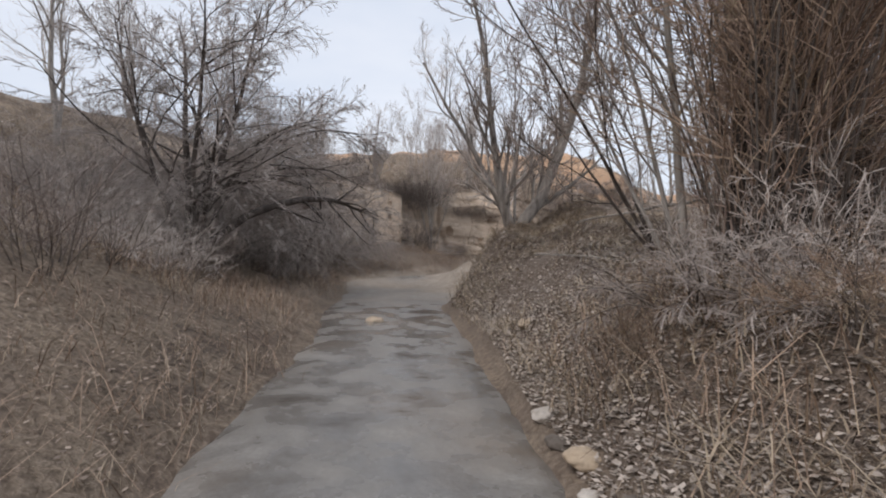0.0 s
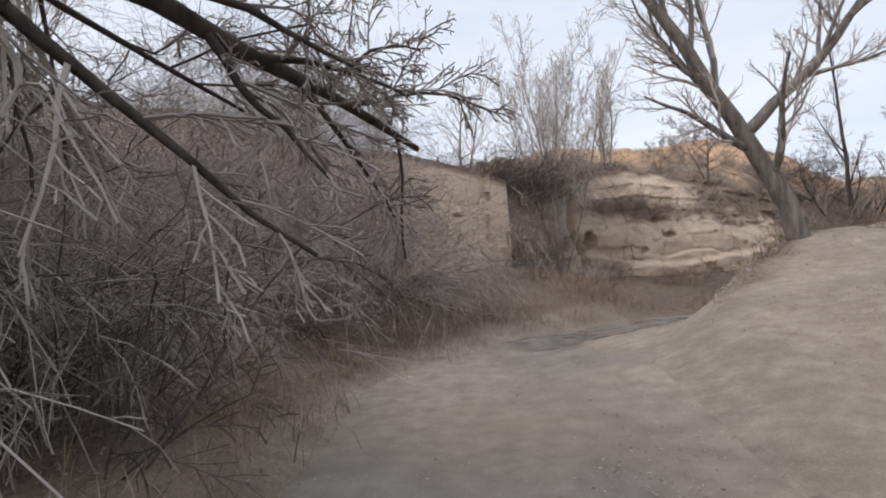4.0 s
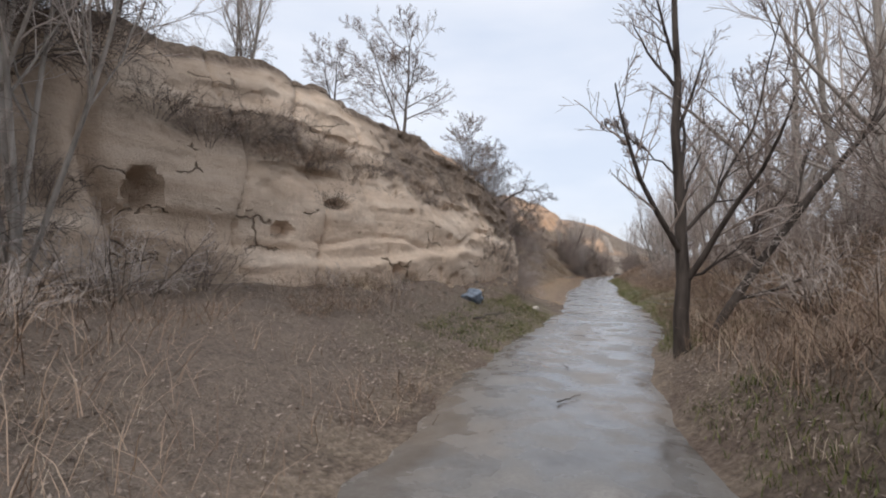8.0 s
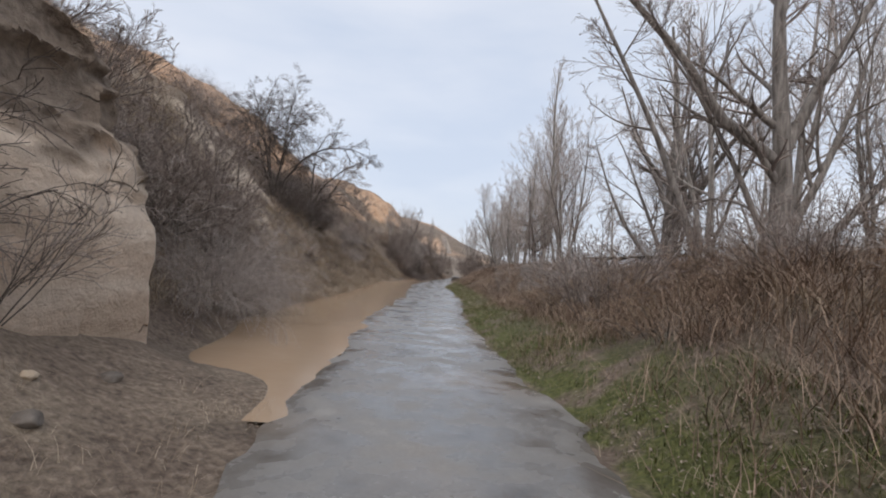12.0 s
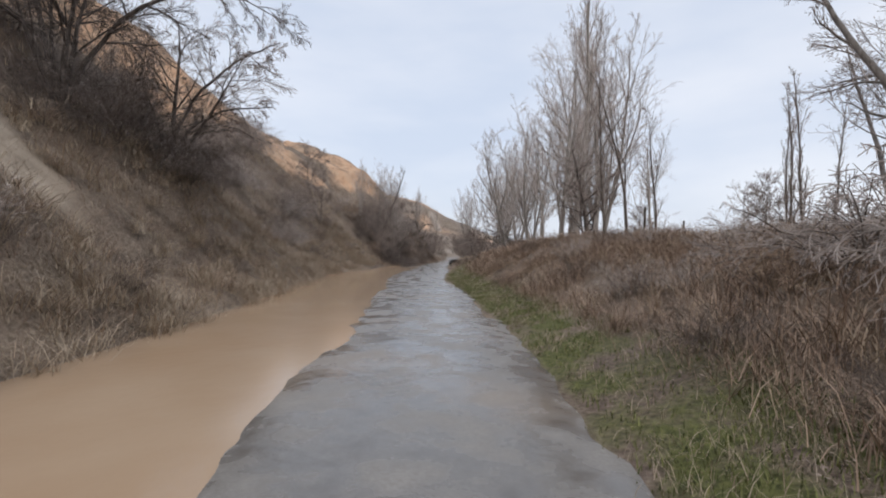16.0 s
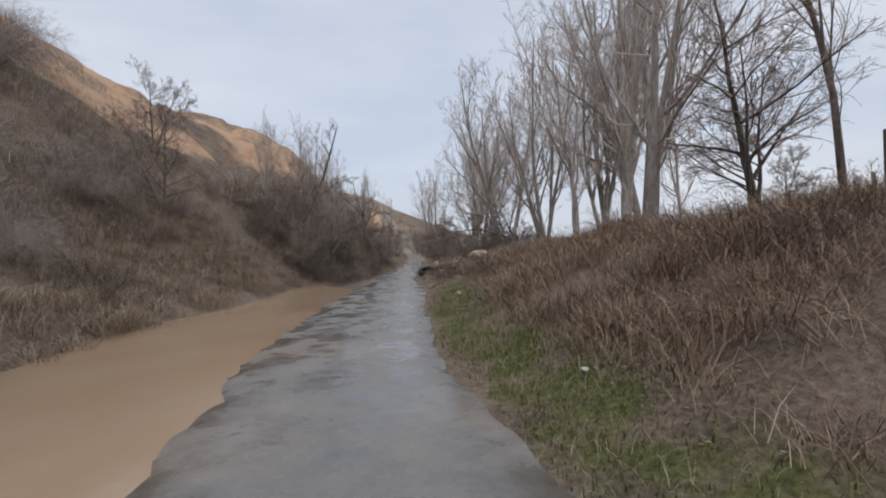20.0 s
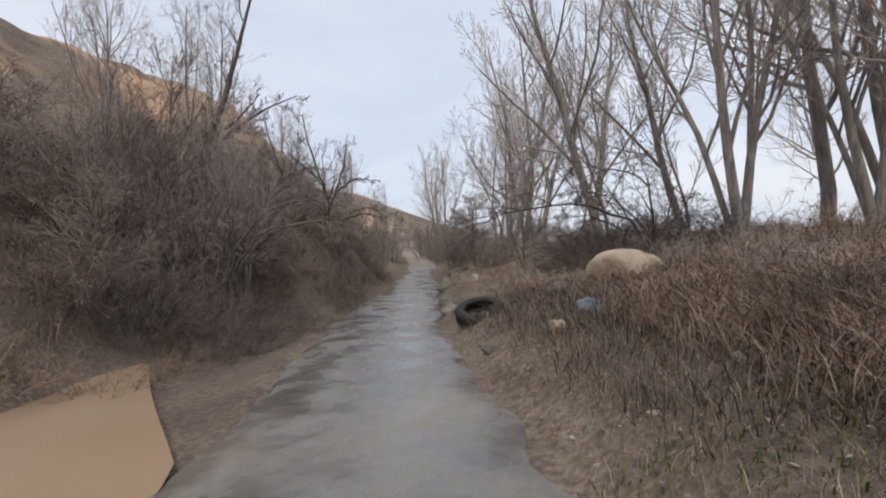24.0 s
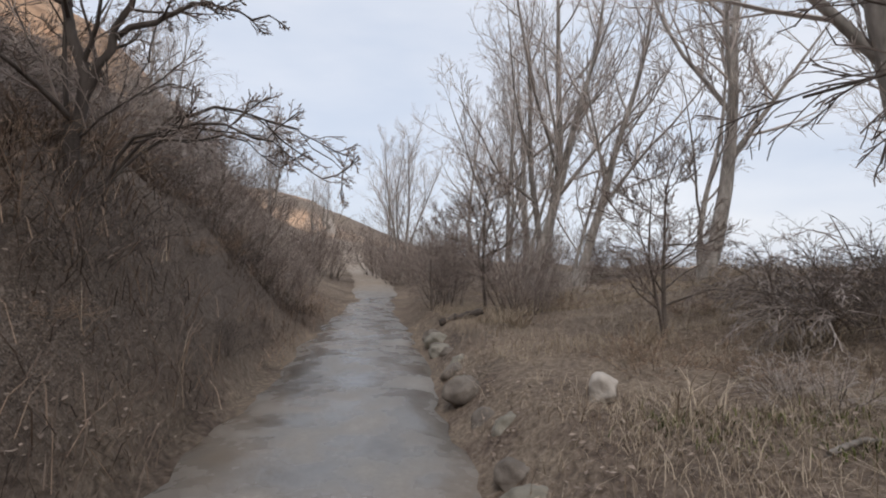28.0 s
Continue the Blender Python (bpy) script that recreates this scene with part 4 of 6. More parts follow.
big_tree = stand(tree(16, 13, [(-.28, .2, .7, .12), (.3, -.22, .75, .15)], 42, "broad", .75, bark=BARK_GREY, label="large spreading bare tree above the brushy bank", twig=.008, limbs=[
    (.36, (0, 0, -.3), (0, 0, 1.5), (-.05, 0, 3.4), (-.05, .1, 5.5), (-.2, .15, 8), (-.1, .3, 11), (.2, .4, 14)),
    (.20, (-.1, .05, 3.2), (-1.4, 1.1, 4.2), (-2.6, 2.0, 6.2), (-4.3, 3.4, 8.4), (-6, 4.6, 10)),
    (.22, (0, 0, 3.5), (.5, -.4, 4.9), (1.2, -.9, 6.4), (2.4, -1.8, 9.0), (3.4, -2.6, 12)),
    (.16, (.5, -.4, .2), (1.7, -1.3, 1.6), (3.0, -2.3, 3.4), (4.2, -3.2, 6.2), (5.2, -4, 9)),
    (.13, (-1.9, 1.5, -.2), (-2.3, 1.9, 1.6), (-3.2, 2.6, 4.2), (-4.4, 3.5, 7.0), (-5.2, 4.2, 9))]), 30.2, 44.9)
stand(tree(17, 24, [(0, 0, 1, .24), (.02, .02, .8, .12)], 16, "poplar", 1.5, BARK_PALE, TWIG_PALE, "tall slender columnar poplar, bare", .011), 59.6, 76.2)
row_tree = stand(tree(18, 14.5, [(-.04, .02, 1, .22), (.16, .05, .92, .16)], 40, "rising", .95, BARK_PALE, TWIG_PALE, "tall bare poplar with rising pale limbs", .008), 64.2, 79.3)
row_many = stand(tree(19, 11.5, [(-.12, .05, 1, .13), (.1, .02, .95, .12), (-.02, -.12, .9, .10), (.2, .12, .85, .09)], 32, "rising", .9, BARK_PALE, TWIG_PALE, "many-stemmed bare poplar with brush-like crown", .007), 61.4, 78.2)
small_tree = stand(tree(20, 4.2, [(.1, 0, 1, .065), (-.18, .1, .9, .045)], 55, "broad", 1.3, BARK, TWIG, "small round-crowned bare tree", .006), 7.2, 43.9)
thin_poplar = stand(tree(21, 14, [(0, 0, 1, .13)], 16, "poplar", 1.0, BARK, TWIG, "thin bare poplar on the open field", .009), 70.4, 63.6)
slim_poplar = stand(tree(31, 10.5, [(0, 0, 1, .11), (.05, .02, .8, .05)], 18, "rising", .6, BARK, TWIG, "slim bare poplar with a straight grey stem", .006), 50.7, 67.2)
lean_tree = stand(tree(22, 12, [(.32, -.12, 1, .19), (.05, .1, .6, .08)], 36, "rising", 1.0, BARK_PALE, TWIG_PALE, "tall bare tree leaning away from the lane", .008), 66.6, 88.0)
stand(tree(23, 7.5, [(-.12, .1, 1, .10), (.10, -.1, .95, .09), (.22, .05, .85, .08), (-.05, .25, .9, .07), (-.28, .0, .8, .07)], 50, "weeping", 1.5, BARK_DARK, TWIG_DARK, "dark many-stemmed tree with weeping twigs on the steep slope", .0055, [
    (.09, (.1, 0, 0), (.5, -.3, 1.4), (1.3, -.9, 2.8), (2.6, -1.6, 3.6), (4.0, -2.3, 3.7), (5.0, -2.8, 3.2))]), 25.3, 70.9)
stand(tree(30, 5.6, [(.0, .0, 1, .10), (.45, -.3, .9, .07), (-.3, .15, .8, .05)], 52, "weeping", 1.3, BARK_DARK, TWIG, "dark tree with fanning twigs on the steep slope", .0055, [
    (.07, (.05, 0, .4), (.6, -.4, 1.5), (1.5, -1.0, 2.1), (2.8, -1.8, 2.3)), (.07, (0, 0, 1.0), (.7, -.5, 2.6), (1.8, -1.2, 3.9), (3.0, -2.0, 4.6))]), 28.5, 72.6)
arch_tree = stand(tree(24, 3.4, [(-.12, .1, .9, .03)], 50, "broad", .6, BARK_DARK, TWIG, "small dark upright tree with low arching branches over brush", .0045, [
    (.065, (0, 0, -.3), (0, 0, .5), (.03, -.02, 1.15), (-.15, .15, 1.9), (-.35, .3, 2.9), (-.5, .4, 3.8)), (.04, (.03, 0, .8), (.2, -.2, 1.4), (.4, -.4, 2.2), (.5, -.5, 3.2)),
    (.03, (.2, -.2, 1.4), (.7, -.6, 1.8), (1.2, -1.1, 1.7)), (.03, (-.05, .05, 1.6), (-.5, .4, 2.2), (-1.1, .7, 2.7)),
    (.022, (.1, -.1, -.1), (.3, -.4, .5), (.7, -.9, .7), (1.1, -1.3, .5), (1.4, -1.6, .2)), (.022, (.1, 0, 0), (.5, -.4, .7), (.9, -.8, .9), (1.4, -1.2, .7), (1.7, -1.5, .3)),
    (.02, (.1, .1, 0), (.6, -.1, .6), (1.1, -.5, .7), (1.6, -.8, .4))]), 55.3, 91.1)
stand(tree(32, 4.4, [(-.3, .2, .9, .06), (.1, .3, .9, .05), (.2, -.1, .8, .04)], 55, "weeping", .8, BARK, TWIG, "grey tree hanging its long weeping branches over the bank", .0045, [
    (.07, (0, 0, 0), (.2, -.2, 1.2), (.7, -.7, 2.1), (1.4, -1.2, 2.4), (2.0, -1.8, 2.35), (2.6, -2.4, 2.1)), (.06, (0, .1, 0), (.1, 0, 1.6), (.8, -.6, 2.7), (1.6, -1.2, 3.0), (2.3, -1.9, 2.7)),
    (.05, (-.1, 0, 0), (0, -.6, 1.4), (.4, -1.2, 2.2), (1.1, -1.9, 2.3), (1.6, -2.5, 2.0))]), 50.9, 88.9, 0, .9)

stand(tree(25, 6.5, [(-.1, .1, .8, .07)], 42, "rising", .9, BARK, TWIG, "slanting grey tree rooted in the brushy slope", .006, [
    (.15, (0, 0, -.3), (.3, -.35, 1.2), (.65, -.8, 2.6), (1.0, -1.25, 4.0), (1.3, -1.6, 5.4), (1.7, -1.9, 7.2)),
    (.07, (.4, -.5, 1.6), (1.1, -.6, 2.6), (2.0, -1.2, 3.4), (2.9, -2.0, 3.9))]), 51.1, 91.5, 0, .85)

stand(tree(26, 3.0, [(.1, -.1, .8, .05)], 42, "weeping", 1.0, BARK_DARK, TWIG_DARK, "low dark tree stretching its limbs towards the lane", .0035, [
    (.045, (0, 0, -.2), (-.5, .3, 1.2), (-2.0, 1.1, 1.8), (-3.5, 1.9, 1.6), (-4.7, 2.6, 1.2)), (.035, (0, 0, 0), (-.6, -.2, 1.3), (-1.6, -.4, 2.2), (-2.8, 0, 2.4), (-3.6, .4, 2.1)),
    (.03, (0, 0, 0), (-.4, .5, 1.0), (-1.2, 1.4, 1.5), (-2.2, 2.4, 1.4)), (.03, (0, 0, 0), (.3, .4, 1.2), (.2, 1.2, 2.0), (-.5, 2.2, 2.4))]), 59.5, 82.6)

stand(tree(27, 6.2, [(.05, 0, 1, .13), (-.3, .1, .8, .07), (.35, .05, .8, .07)], 58, "broad", 1.3, BARK_DARK, TWIG, "round-crowned bare tree on the open bank", .006), 49.0, 68.8, 0, .95)

# further trees of the same kinds
again(arch_tree, 58.4, 98.6, 10, 1.2)
again(row_many, 66.0, 77.6, 10, 1.75)
again(row_tree, 62.6, 76.4, 80, 1.3)
again(slim_poplar, 49.9, 65.2, 50, .62)
again(lean_tree, 56.3, 77.2, 60, 0.8)
again(row_tree, 51.4, 72.0, 210, 0.85)
again(lean_tree, 61.3, 84.6, 149, 0.9)
again(row_many, 59.5, 80.6, 30, 1.05)
again(row_tree, 71.5, 94.0, 150, 0.9)
again(lean_tree, 68.7, 93.4, -34, 0.95)
again(lean_tree, 68.8, 91.9, -50, 0.85)
again(row_many, 74.0, 97.0, 70, 0.9)
again(row_tree, 80.0, 99.0, 33, 0.9)
again(row_many, 79.0, 107.5, 222, 0.85)
again(row_tree, 85.5, 106.0, 290, 0.8)
again(row_tree, 82.4, 80.4, 20, 0.9)
again(lean_tree, 62.6, 82.6, 160, 0.75)
again(big_tree, 37.4, 51.6, 110, 0.88)
again(big_tree, 44.0, 54.2, 250, 0.9)
again(row_tree, 15.2, 34.4, 130, .7)
again(row_tree, 35.4, 49.0, 60, 0.8)
again(row_many, 27.0, 35.0, 0, 0.7)
again(row_many, 33.0, 43.0, 140, 0.85)
again(row_tree, 40.0, 47.0, 200, 0.95)
again(row_many, 47.5, 50.5, 60, 0.9)
again(row_tree, 19.8, 36.0, 15, 0.72)
again(row_many, 17.0, 32.0, 100, 0.7)
again(row_tree, 24.5, 33.0, 77, 0.85)
again(row_many, 16.5, 27.5, 190, 0.7)
again(thin_poplar, 67.2, 62.2, 40, 0.95)
again(thin_poplar, 73.8, 64.8, 140, 0.9)
again(thin_poplar, 69.0, 61.0, 230, 0.8)
again(thin_poplar, 41.8, 63.6, 99, 0.48)
again(small_tree, 53.0, 60.9, 10, 0.7)
again(small_tree, 59.0, 63.6, 90, 0.8)
again(small_tree, 56.0, 69.0, 30, 0.6)
again(small_tree, 12.9, 48.8, 200, 0.7)
again(small_tree, 10.75, 45.9, 60, 0.7)
again(small_tree, 11.6, 47.3, 160, 0.6)
again(small_tree, 4.6, 42.6, 45, 0.5)
again(small_tree, 16.6, 53.2, 70, 0.9)
again(small_tree, 15.4, 52.0, 20, 0.8)
again(small_tree, 17.8, 56.0, 310, 0.85)
again(row_many, -9.5, 38.5, 20, 0.55)
again(row_many, -14.0, 39.0, 80, 0.6)
again(row_tree, -6.0, 43.5, 0, 0.5)
again(row_many, 2.0, 44.5, 190, 0.55)
again(row_many, -1.0, 42.0, 50, 0.5)
again(row_tree, -15.5, 20.0, 100, 0.6)
again(row_many, -10.5, 8.5, 200, 0.75)
again(row_many, -17, 27, 30, 0.6)
again(row_many, 9.5, 17.0, 75, 0.5)
again(row_tree, 12.0, 22.0, 200, 0.5)
again(row_many, 52.4, 92.9, 40, 0.5)
again(row_many, 49.8, 93.0, 140, 0.4)
again(small_tree, 41.9, 86.1, 10, 0.9)
again(small_tree, 43.0, 90.3, 200, 0.85)
again(small_tree, 48.2, 87.2, 80, 0.62)
again(row_many, 51.6, 89.4, 20, 0.42)
again(small_tree, 61.0, 87.6, 0, 0.62)
again(small_tree, 64.4, 92.4, 40, 0.8)
again(small_tree, 64.6, 94.2, 140, 0.5)
again(small_tree, 69.9, 97.0, 10, 0.8)
again(row_many, 62.0, 104.0, 50, 0.5)
again(row_many, 70.0, 109.0, 150, 0.5)
again(row_many, 76.0, 112.0, 10, 0.55)
again(row_tree, 90.0, 118.0, 10, 0.6)

# ---- shrubs and brush ----
SHRUBS = [
    shrub(31, 2.2, 26, 0.9, -0.02, 8, 5, TWIG, "tangled bare shrub on the bank"),
    shrub(32, 1.7, 34, 1.2, -0.06, 7, 5, TWIG_PALE, "pale dry bramble bush", width=.7, kind="bramble_bush"),
    shrub(33, 2.6, 30, 1.1, -0.12, 8, 6, TWIG_DARK, "dark drooping bare shrub", .006, .7, "drooping_shrub"),
    shrub(34, 1.3, 40, 1.3, -0.07, 7, 6, GRASS_RED, "low rust-brown thicket of dead stems", .005, .9, "dead_stem_thicket"),
    shrub(35, 3.4, 22, 0.6, -0.01, 9, 5, TWIG, "tall upright bare brush", .006, .6, "tall_brush"),
    shrub(36, 4.6, 150, 1.0, -0.17, 11, 6, TWIG_GREY, "great grey mound of drooping bare branches", .004, 1.0, "great_bush", 1.7),
    shrub(37, 1.5, 60, 2.2, -0.16, 7, 6, TWIG_GREY, "heap of cut grey branches lying on the bank", .007, 1.2, "brush_pile"),
    shrub(38, 4.5, 130, 0.8, -0.20, 10, 6, TWIG_GREY, "grey-brown dome of densely drooping willow shoots", .0055, .8, "willow_thicket", 2.0, BARK_GREY),
    shrub(39, 5.5, 70, 0.25, -0.01, 8, 4, GRASS_RED, "shaggy reddish column of climbing vines", .006, .35, "vine_tangle"),
]
for k, ob in enumerate(SHRUBS):
    stand(ob, *[(-6.6, 23.4), (-7.6, 27.6), (-5.0, 17.4), (27.5, 45.4), (7.2, 5.6), (-6.4, 26.4), (28.2, 48.6), (-6.7, 15.2), (3.3, 5.1)][k], 40 * k, (1, 1, 1, 1, 1, 1, 1.25, .8, 1)[k])
again(SHRUBS[7], -7.6, 10.8, 100, 0.55)
again(SHRUBS[7], -6.9, 18.6, 220, 0.8)
again(SHRUBS[7], -9.0, 14.0, 300, 0.7)
again(SHRUBS[8], 4.4, 5.9, 90, 0.9)
again(SHRUBS[5], -9.0, 25.0, 70, 1.25)
again(SHRUBS[5], -9.4, 29.0, 200, 0.9)
again(SHRUBS[5], -9.5, 21.5, 300, 0.95)
again(SHRUBS[5], -10.4, 19.0, 150, 0.8)
again(SHRUBS[5], -8.6, 11.5, 10, 0.42)
again(SHRUBS[5], -10.5, 16.5, 40, 0.9)
again(SHRUBS[6], 30.2, 52.2, 50, 1.1)
again(SHRUBS[6], 29.4, 50.6, 200, 0.9)
again(SHRUBS[6], 31.6, 54.0, 120, 0.8)
again(SHRUBS[6], 61.6, 85.4, 20, 0.9)
for x, y, turn, size in ((26.6, 49.2, 70, .8), (25.2, 47.9, 160, .75), (28.6, 51.2, 10, .85), (32.2, 53.6, 300, .9), (30.7, 51.2, 250, .9), (34.0, 55.6, 80, .8), (24.0, 46.6, 40, .7), (27.8, 50.2, 190, .7)):
    again(SHRUBS[6], x, y, turn, size)
again(SHRUBS[5], 55.4, 95.6, 200, 0.3)
again(SHRUBS[5], 58.6, 98.0, 20, 0.6)
again(SHRUBS[5], 16.0, 51.4, 80, 0.5)
again(SHRUBS[5], 17.4, 53.6, 180, 0.42)
again(SHRUBS[5], 5.4, 5.6, 30, 0.5)


def vine_trunk(x, y, tall, girth, seed):
    """A stout trunk wrapped in dead climbing vines."""
    r = np.random.default_rng(seed)
    ob = tagged(new("vine_clad_tree"), "stout trunk shaggy with dead reddish climbing vines", "tree", "bare trees along the lane")
    p, q = shoots(r, np.array([[0.0, 0, -.4]]), np.array([[.03, .03, 1.0]]), np.array([tall]), np.array([girth]), 12, .02, .02, .55)
    part("trunk", mesh_of("trunk", *tubes([(p, q, 14)]), BARK_DARK, True), ob)
    n = 260
    a, low = r.uniform(0, 2 * np.pi, n), r.uniform(0, tall * .8, n)
    out = girth * r.uniform(1.0, 1.45, n)
    start = np.stack([out * np.cos(a), out * np.sin(a), low - .3], 1)
    v, vr = shoots(r, start, np.stack([.10 * np.cos(a + 1.2), .10 * np.sin(a + 1.2), np.ones(n)], 1), r.uniform(1.0, 2.6, n), r.uniform(.006, .016, n), 7, .07, 0, .4)
    tagged(part("vine_wrap", mesh_of("vine_wrap", *tubes([(v, vr, 4)]), VINE, True), ob, "twisted reddish-brown vine stems"), kind="stuff")
    c, cr = children(r, v, vr, 7, .1, 1.0, 55, .22, .6, 4, .25, -.12)
    c2, cr2 = children(r, c, cr, 4, .2, 1.0, 45, .6, .7, 3, .3, -.15)
    tagged(part("vine_fringe", mesh_of("vine_fringe", *tubes([(c, np.maximum(cr, .003), 3), (c2, np.maximum(cr2, .002), 3)]), VINE_FRINGE), ob, "fine shaggy dead vine shoots"), kind="stuff")
    ob.matrix_basis = pose(x, y, zat(x, y), 0, 0, 30)


vine_trunk(3.35, 5.2, 9.0, .40, 5)
vine_trunk(4.35, 5.3, 8.0, .22, 6)
stand(tree(28, 7.0, [(-.02, 0, 1, .055), (-.22, .1, .8, .035), (-.35, .25, .7, .03)], 30, "rising", 1.0, BARK_PALE, TWIG, "pale slender stems beside the vine-clad trunk", .005), 2.75, 5.6)
stand(tree(29, 6.0, [(-.55, .1, .9, .03), (-.75, .3, .7, .025), (-.35, .4, .9, .025)], 36, "rising", .5, BARK_DARK, TWIG, "dark sprays of bare shoots leaning over the bank", .005), 2.9, 6.4)
again(SHRUBS[6], 2.5, 4.4, 20, .55)
again(SHRUBS[6], 3.0, 3.4, 130, .6)
again(SHRUBS[6], 3.7, 4.6, 250, .6)
again(SHRUBS[1], 2.9, 4.6, 60, .7)
again(SHRUBS[1], 3.6, 4.0, 190, .8)


def thicket(seed, count, s0, s1, d0, d1, kinds, lo, hi):
    """Shrubs at uneven steps along a strip of bank."""
    r = np.random.default_rng(seed)
    for i in range(count):
        s = s0 + (s1 - s0) * (i + r.random()) / count
        d = r.uniform(d0, d1)
        x, y = lane_point(np.array([s]), np.array([d]))[0]
        if math.hypot(x - 28.0, y - 48.3) < 3.0 or math.hypot(x - 30.2, y - 51.8) < 2.6:  # the cut branches lie here
            continue
        if 67 < s < 81 and -13.5 < d < -7.4:  # the bare sand face
            continue
        again(SHRUBS[kinds[int(r.integers(len(kinds)))]], float(x), float(y), float(r.uniform(0, 360)), float(r.uniform(lo, hi)))


thicket(1, 6, 2.5, 6.5, 3.2, 5.5, (0, 1, 1), .6, .9)
thicket(2, 5, 16, 25, 8.0, 11.0, (0, 1), .4, .6)
thicket(3, 20, 8, 27, -7.5, -3.9, (1, 0, 1), .5, .85)
thicket(4, 16, 5, 27, -14, -6, (1, 0, 1), .45, .8)
thicket(5, 7, 25, 31, -12, -7.0, (1, 0, 1), .8, 1.2)
thicket(6, 6, 34, 46, -6.5, -3.8, (3, 1, 3), .3, .5)
thicket(7, 10, 36, 48, 3.2, 9, (1, 3, 0), .6, 1.0)
thicket(8, 16, 44, 60, 3.6, 8.5, (0, 3, 1, 4), .6, 1.0)
thicket(9, 9, 57, 67, -9.5, -5.2, (0, 2, 1), .6, 1.0)
thicket(10, 12, 58, 72, 5.0, 9, (3, 1, 3), .5, .75)
thicket(28, 12, 76, 106, -15, -7, (5, 2, 5), .3, .55)
thicket(11, 7, 62, 90, -13, -8, (2, 0, 4), .5, .9)
thicket(12, 12, 72, 100, 5.5, 10, (3, 1), .35, .6)
thicket(32, 34, 60, 106, 2.8, 7, (2, 3), .2, .34)
thicket(13, 6, 92, 106, -13, -6.5, (0, 1, 2), .5, .8)
thicket(14, 22, 108, 130, -8.0, -3.0, (2, 3, 2, 0), .45, .75)
thicket(33, 40, 107, 127, -7.5, -2.0, (3, 2, 2, 3), .3, .55)
thicket(36, 56, 109, 124, -4.2, -1.5, (2, 3, 2, 0), .17, .34)
thicket(37, 24, 110, 122, -6.5, -3.0, (0, 0, 4), .4, .6)
for x, y, kind, turn, size in ((57.4, 82.9, 2, 0, .6), (58.4, 82.0, 2, 60, .7), (59.2, 83.5, 2, 130, .65), (60.2, 82.4, 2, 200, .75), (58.0, 84.2, 2, 20, .5), (60.6, 83.8, 2, 90, .6), (57.0, 81.6, 6, 10, .5), (59.4, 81.0, 2, 70, .7), (61.4, 83.0, 0, 10, .8), (60.9, 85.3, 2, 40, .5), (61.9, 86.1, 2, 120, .5), (60.3, 84.6, 2, 300, .5)):
    again(SHRUBS[kind], x, y, turn, size)
thicket(38, 7, 44, 52, 5, 9, (4, 0), .6, .9)
thicket(39, 40, 58, 84, -7.6, -4.8, (2, 3), .14, .26)
thicket(34, 14, 121, 134, -6.5, -1.9, (0, 4, 0), .55, .9)
thicket(35, 10, 122, 136, 2.0, 5.0, (4, 0), .6, .95)
thicket(15, 7, 108, 134, -12, -7, (3, 1, 0), .7, 1.1)
thicket(29, 9, 111, 116, -6.5, -3.8, (0, 4, 1), .9, 1.2)
thicket(30, 12, 106, 123, 2.6, 7, (3, 1, 3), .25, .42)
thicket(16, 5, 104, 112, 7.0, 10, (1, 0, 3), .45, .7)
thicket(17, 12, 112, 140, 8, 18, (0, 3, 1), .4, .7)
thicket(18, 12, 138, 152, -6, 5, (0, 4, 0), .8, 1.2)
thicket(21, 10, 128, 140, -9, -2.6, (0, 4, 1), .7, 1.0)
thicket(22, 8, 124, 140, 3.5, 10, (0, 4, 1), .6, .9)
thicket(19, 8, 84, 120, 14, 26, (3, 1), .5, .8)
thicket(23, 58, 56, 108, -17, -6.2, (2, 0, 3, 1), .28, .6)
thicket(26, 9, 3, 9.5, 1.9, 3.2, (3, 1, 3), .25, .42)
thicket(27, 18, 51, 66, 3.2, 7, (3, 3, 1, 0), .65, 1.0)
thicket(24, 34, 58, 108, 3.4, 7.5, (3, 3, 1), .3, .55)
thicket(31, 6, 60, 66, -9, -5.6, (2, 0), .8, 1.2)
thicket(25, 10, 34, 52, 4.5, 9, (3, 0), .6, .9)
thicket(20, 10, 58, 90, -20, -14, (0, 2), .6, 1.0)


def along_cliff(count, seed):
    r = np.random.default_rng(seed)
    for i in range(count):
        u = np.array([(i + r.random()) / count * CLIFF_RUN[-1]])
        x, y, _, back = [float(v[0]) for v in cliff_at(u)]
        nx, ny = [float(v[0]) for v in cliff_normal(u)]
        b = back + r.uniform(0.1, 1.8)
        again(SHRUBS[int(r.integers(0, 4))], x - nx * b, y - ny * b, float(r.uniform(0, 360)), float(r.uniform(.22, .55)))


along_cliff(46, 3)


def on_cliff(u, v, kind, size, turn):
    """A shrub that clings to the face at a run along it and a share of its height."""
    x, y, top, back = [float(q[0]) for q in cliff_at(np.array([u]))]
    nx, ny = [float(q[0]) for q in cliff_normal(np.array([u]))]
    lean = max(0.0, (v - 0.42) / 0.58) ** 1.25 * back + 0.1
    c = copy_thing(SHRUBS[kind], Matrix())
    c.matrix_basis = pose(x - nx * lean, y - ny * lean, 0.2 + (top - 0.2) * v, 0, 0, turn) @ Matrix.Scale(size, 4)


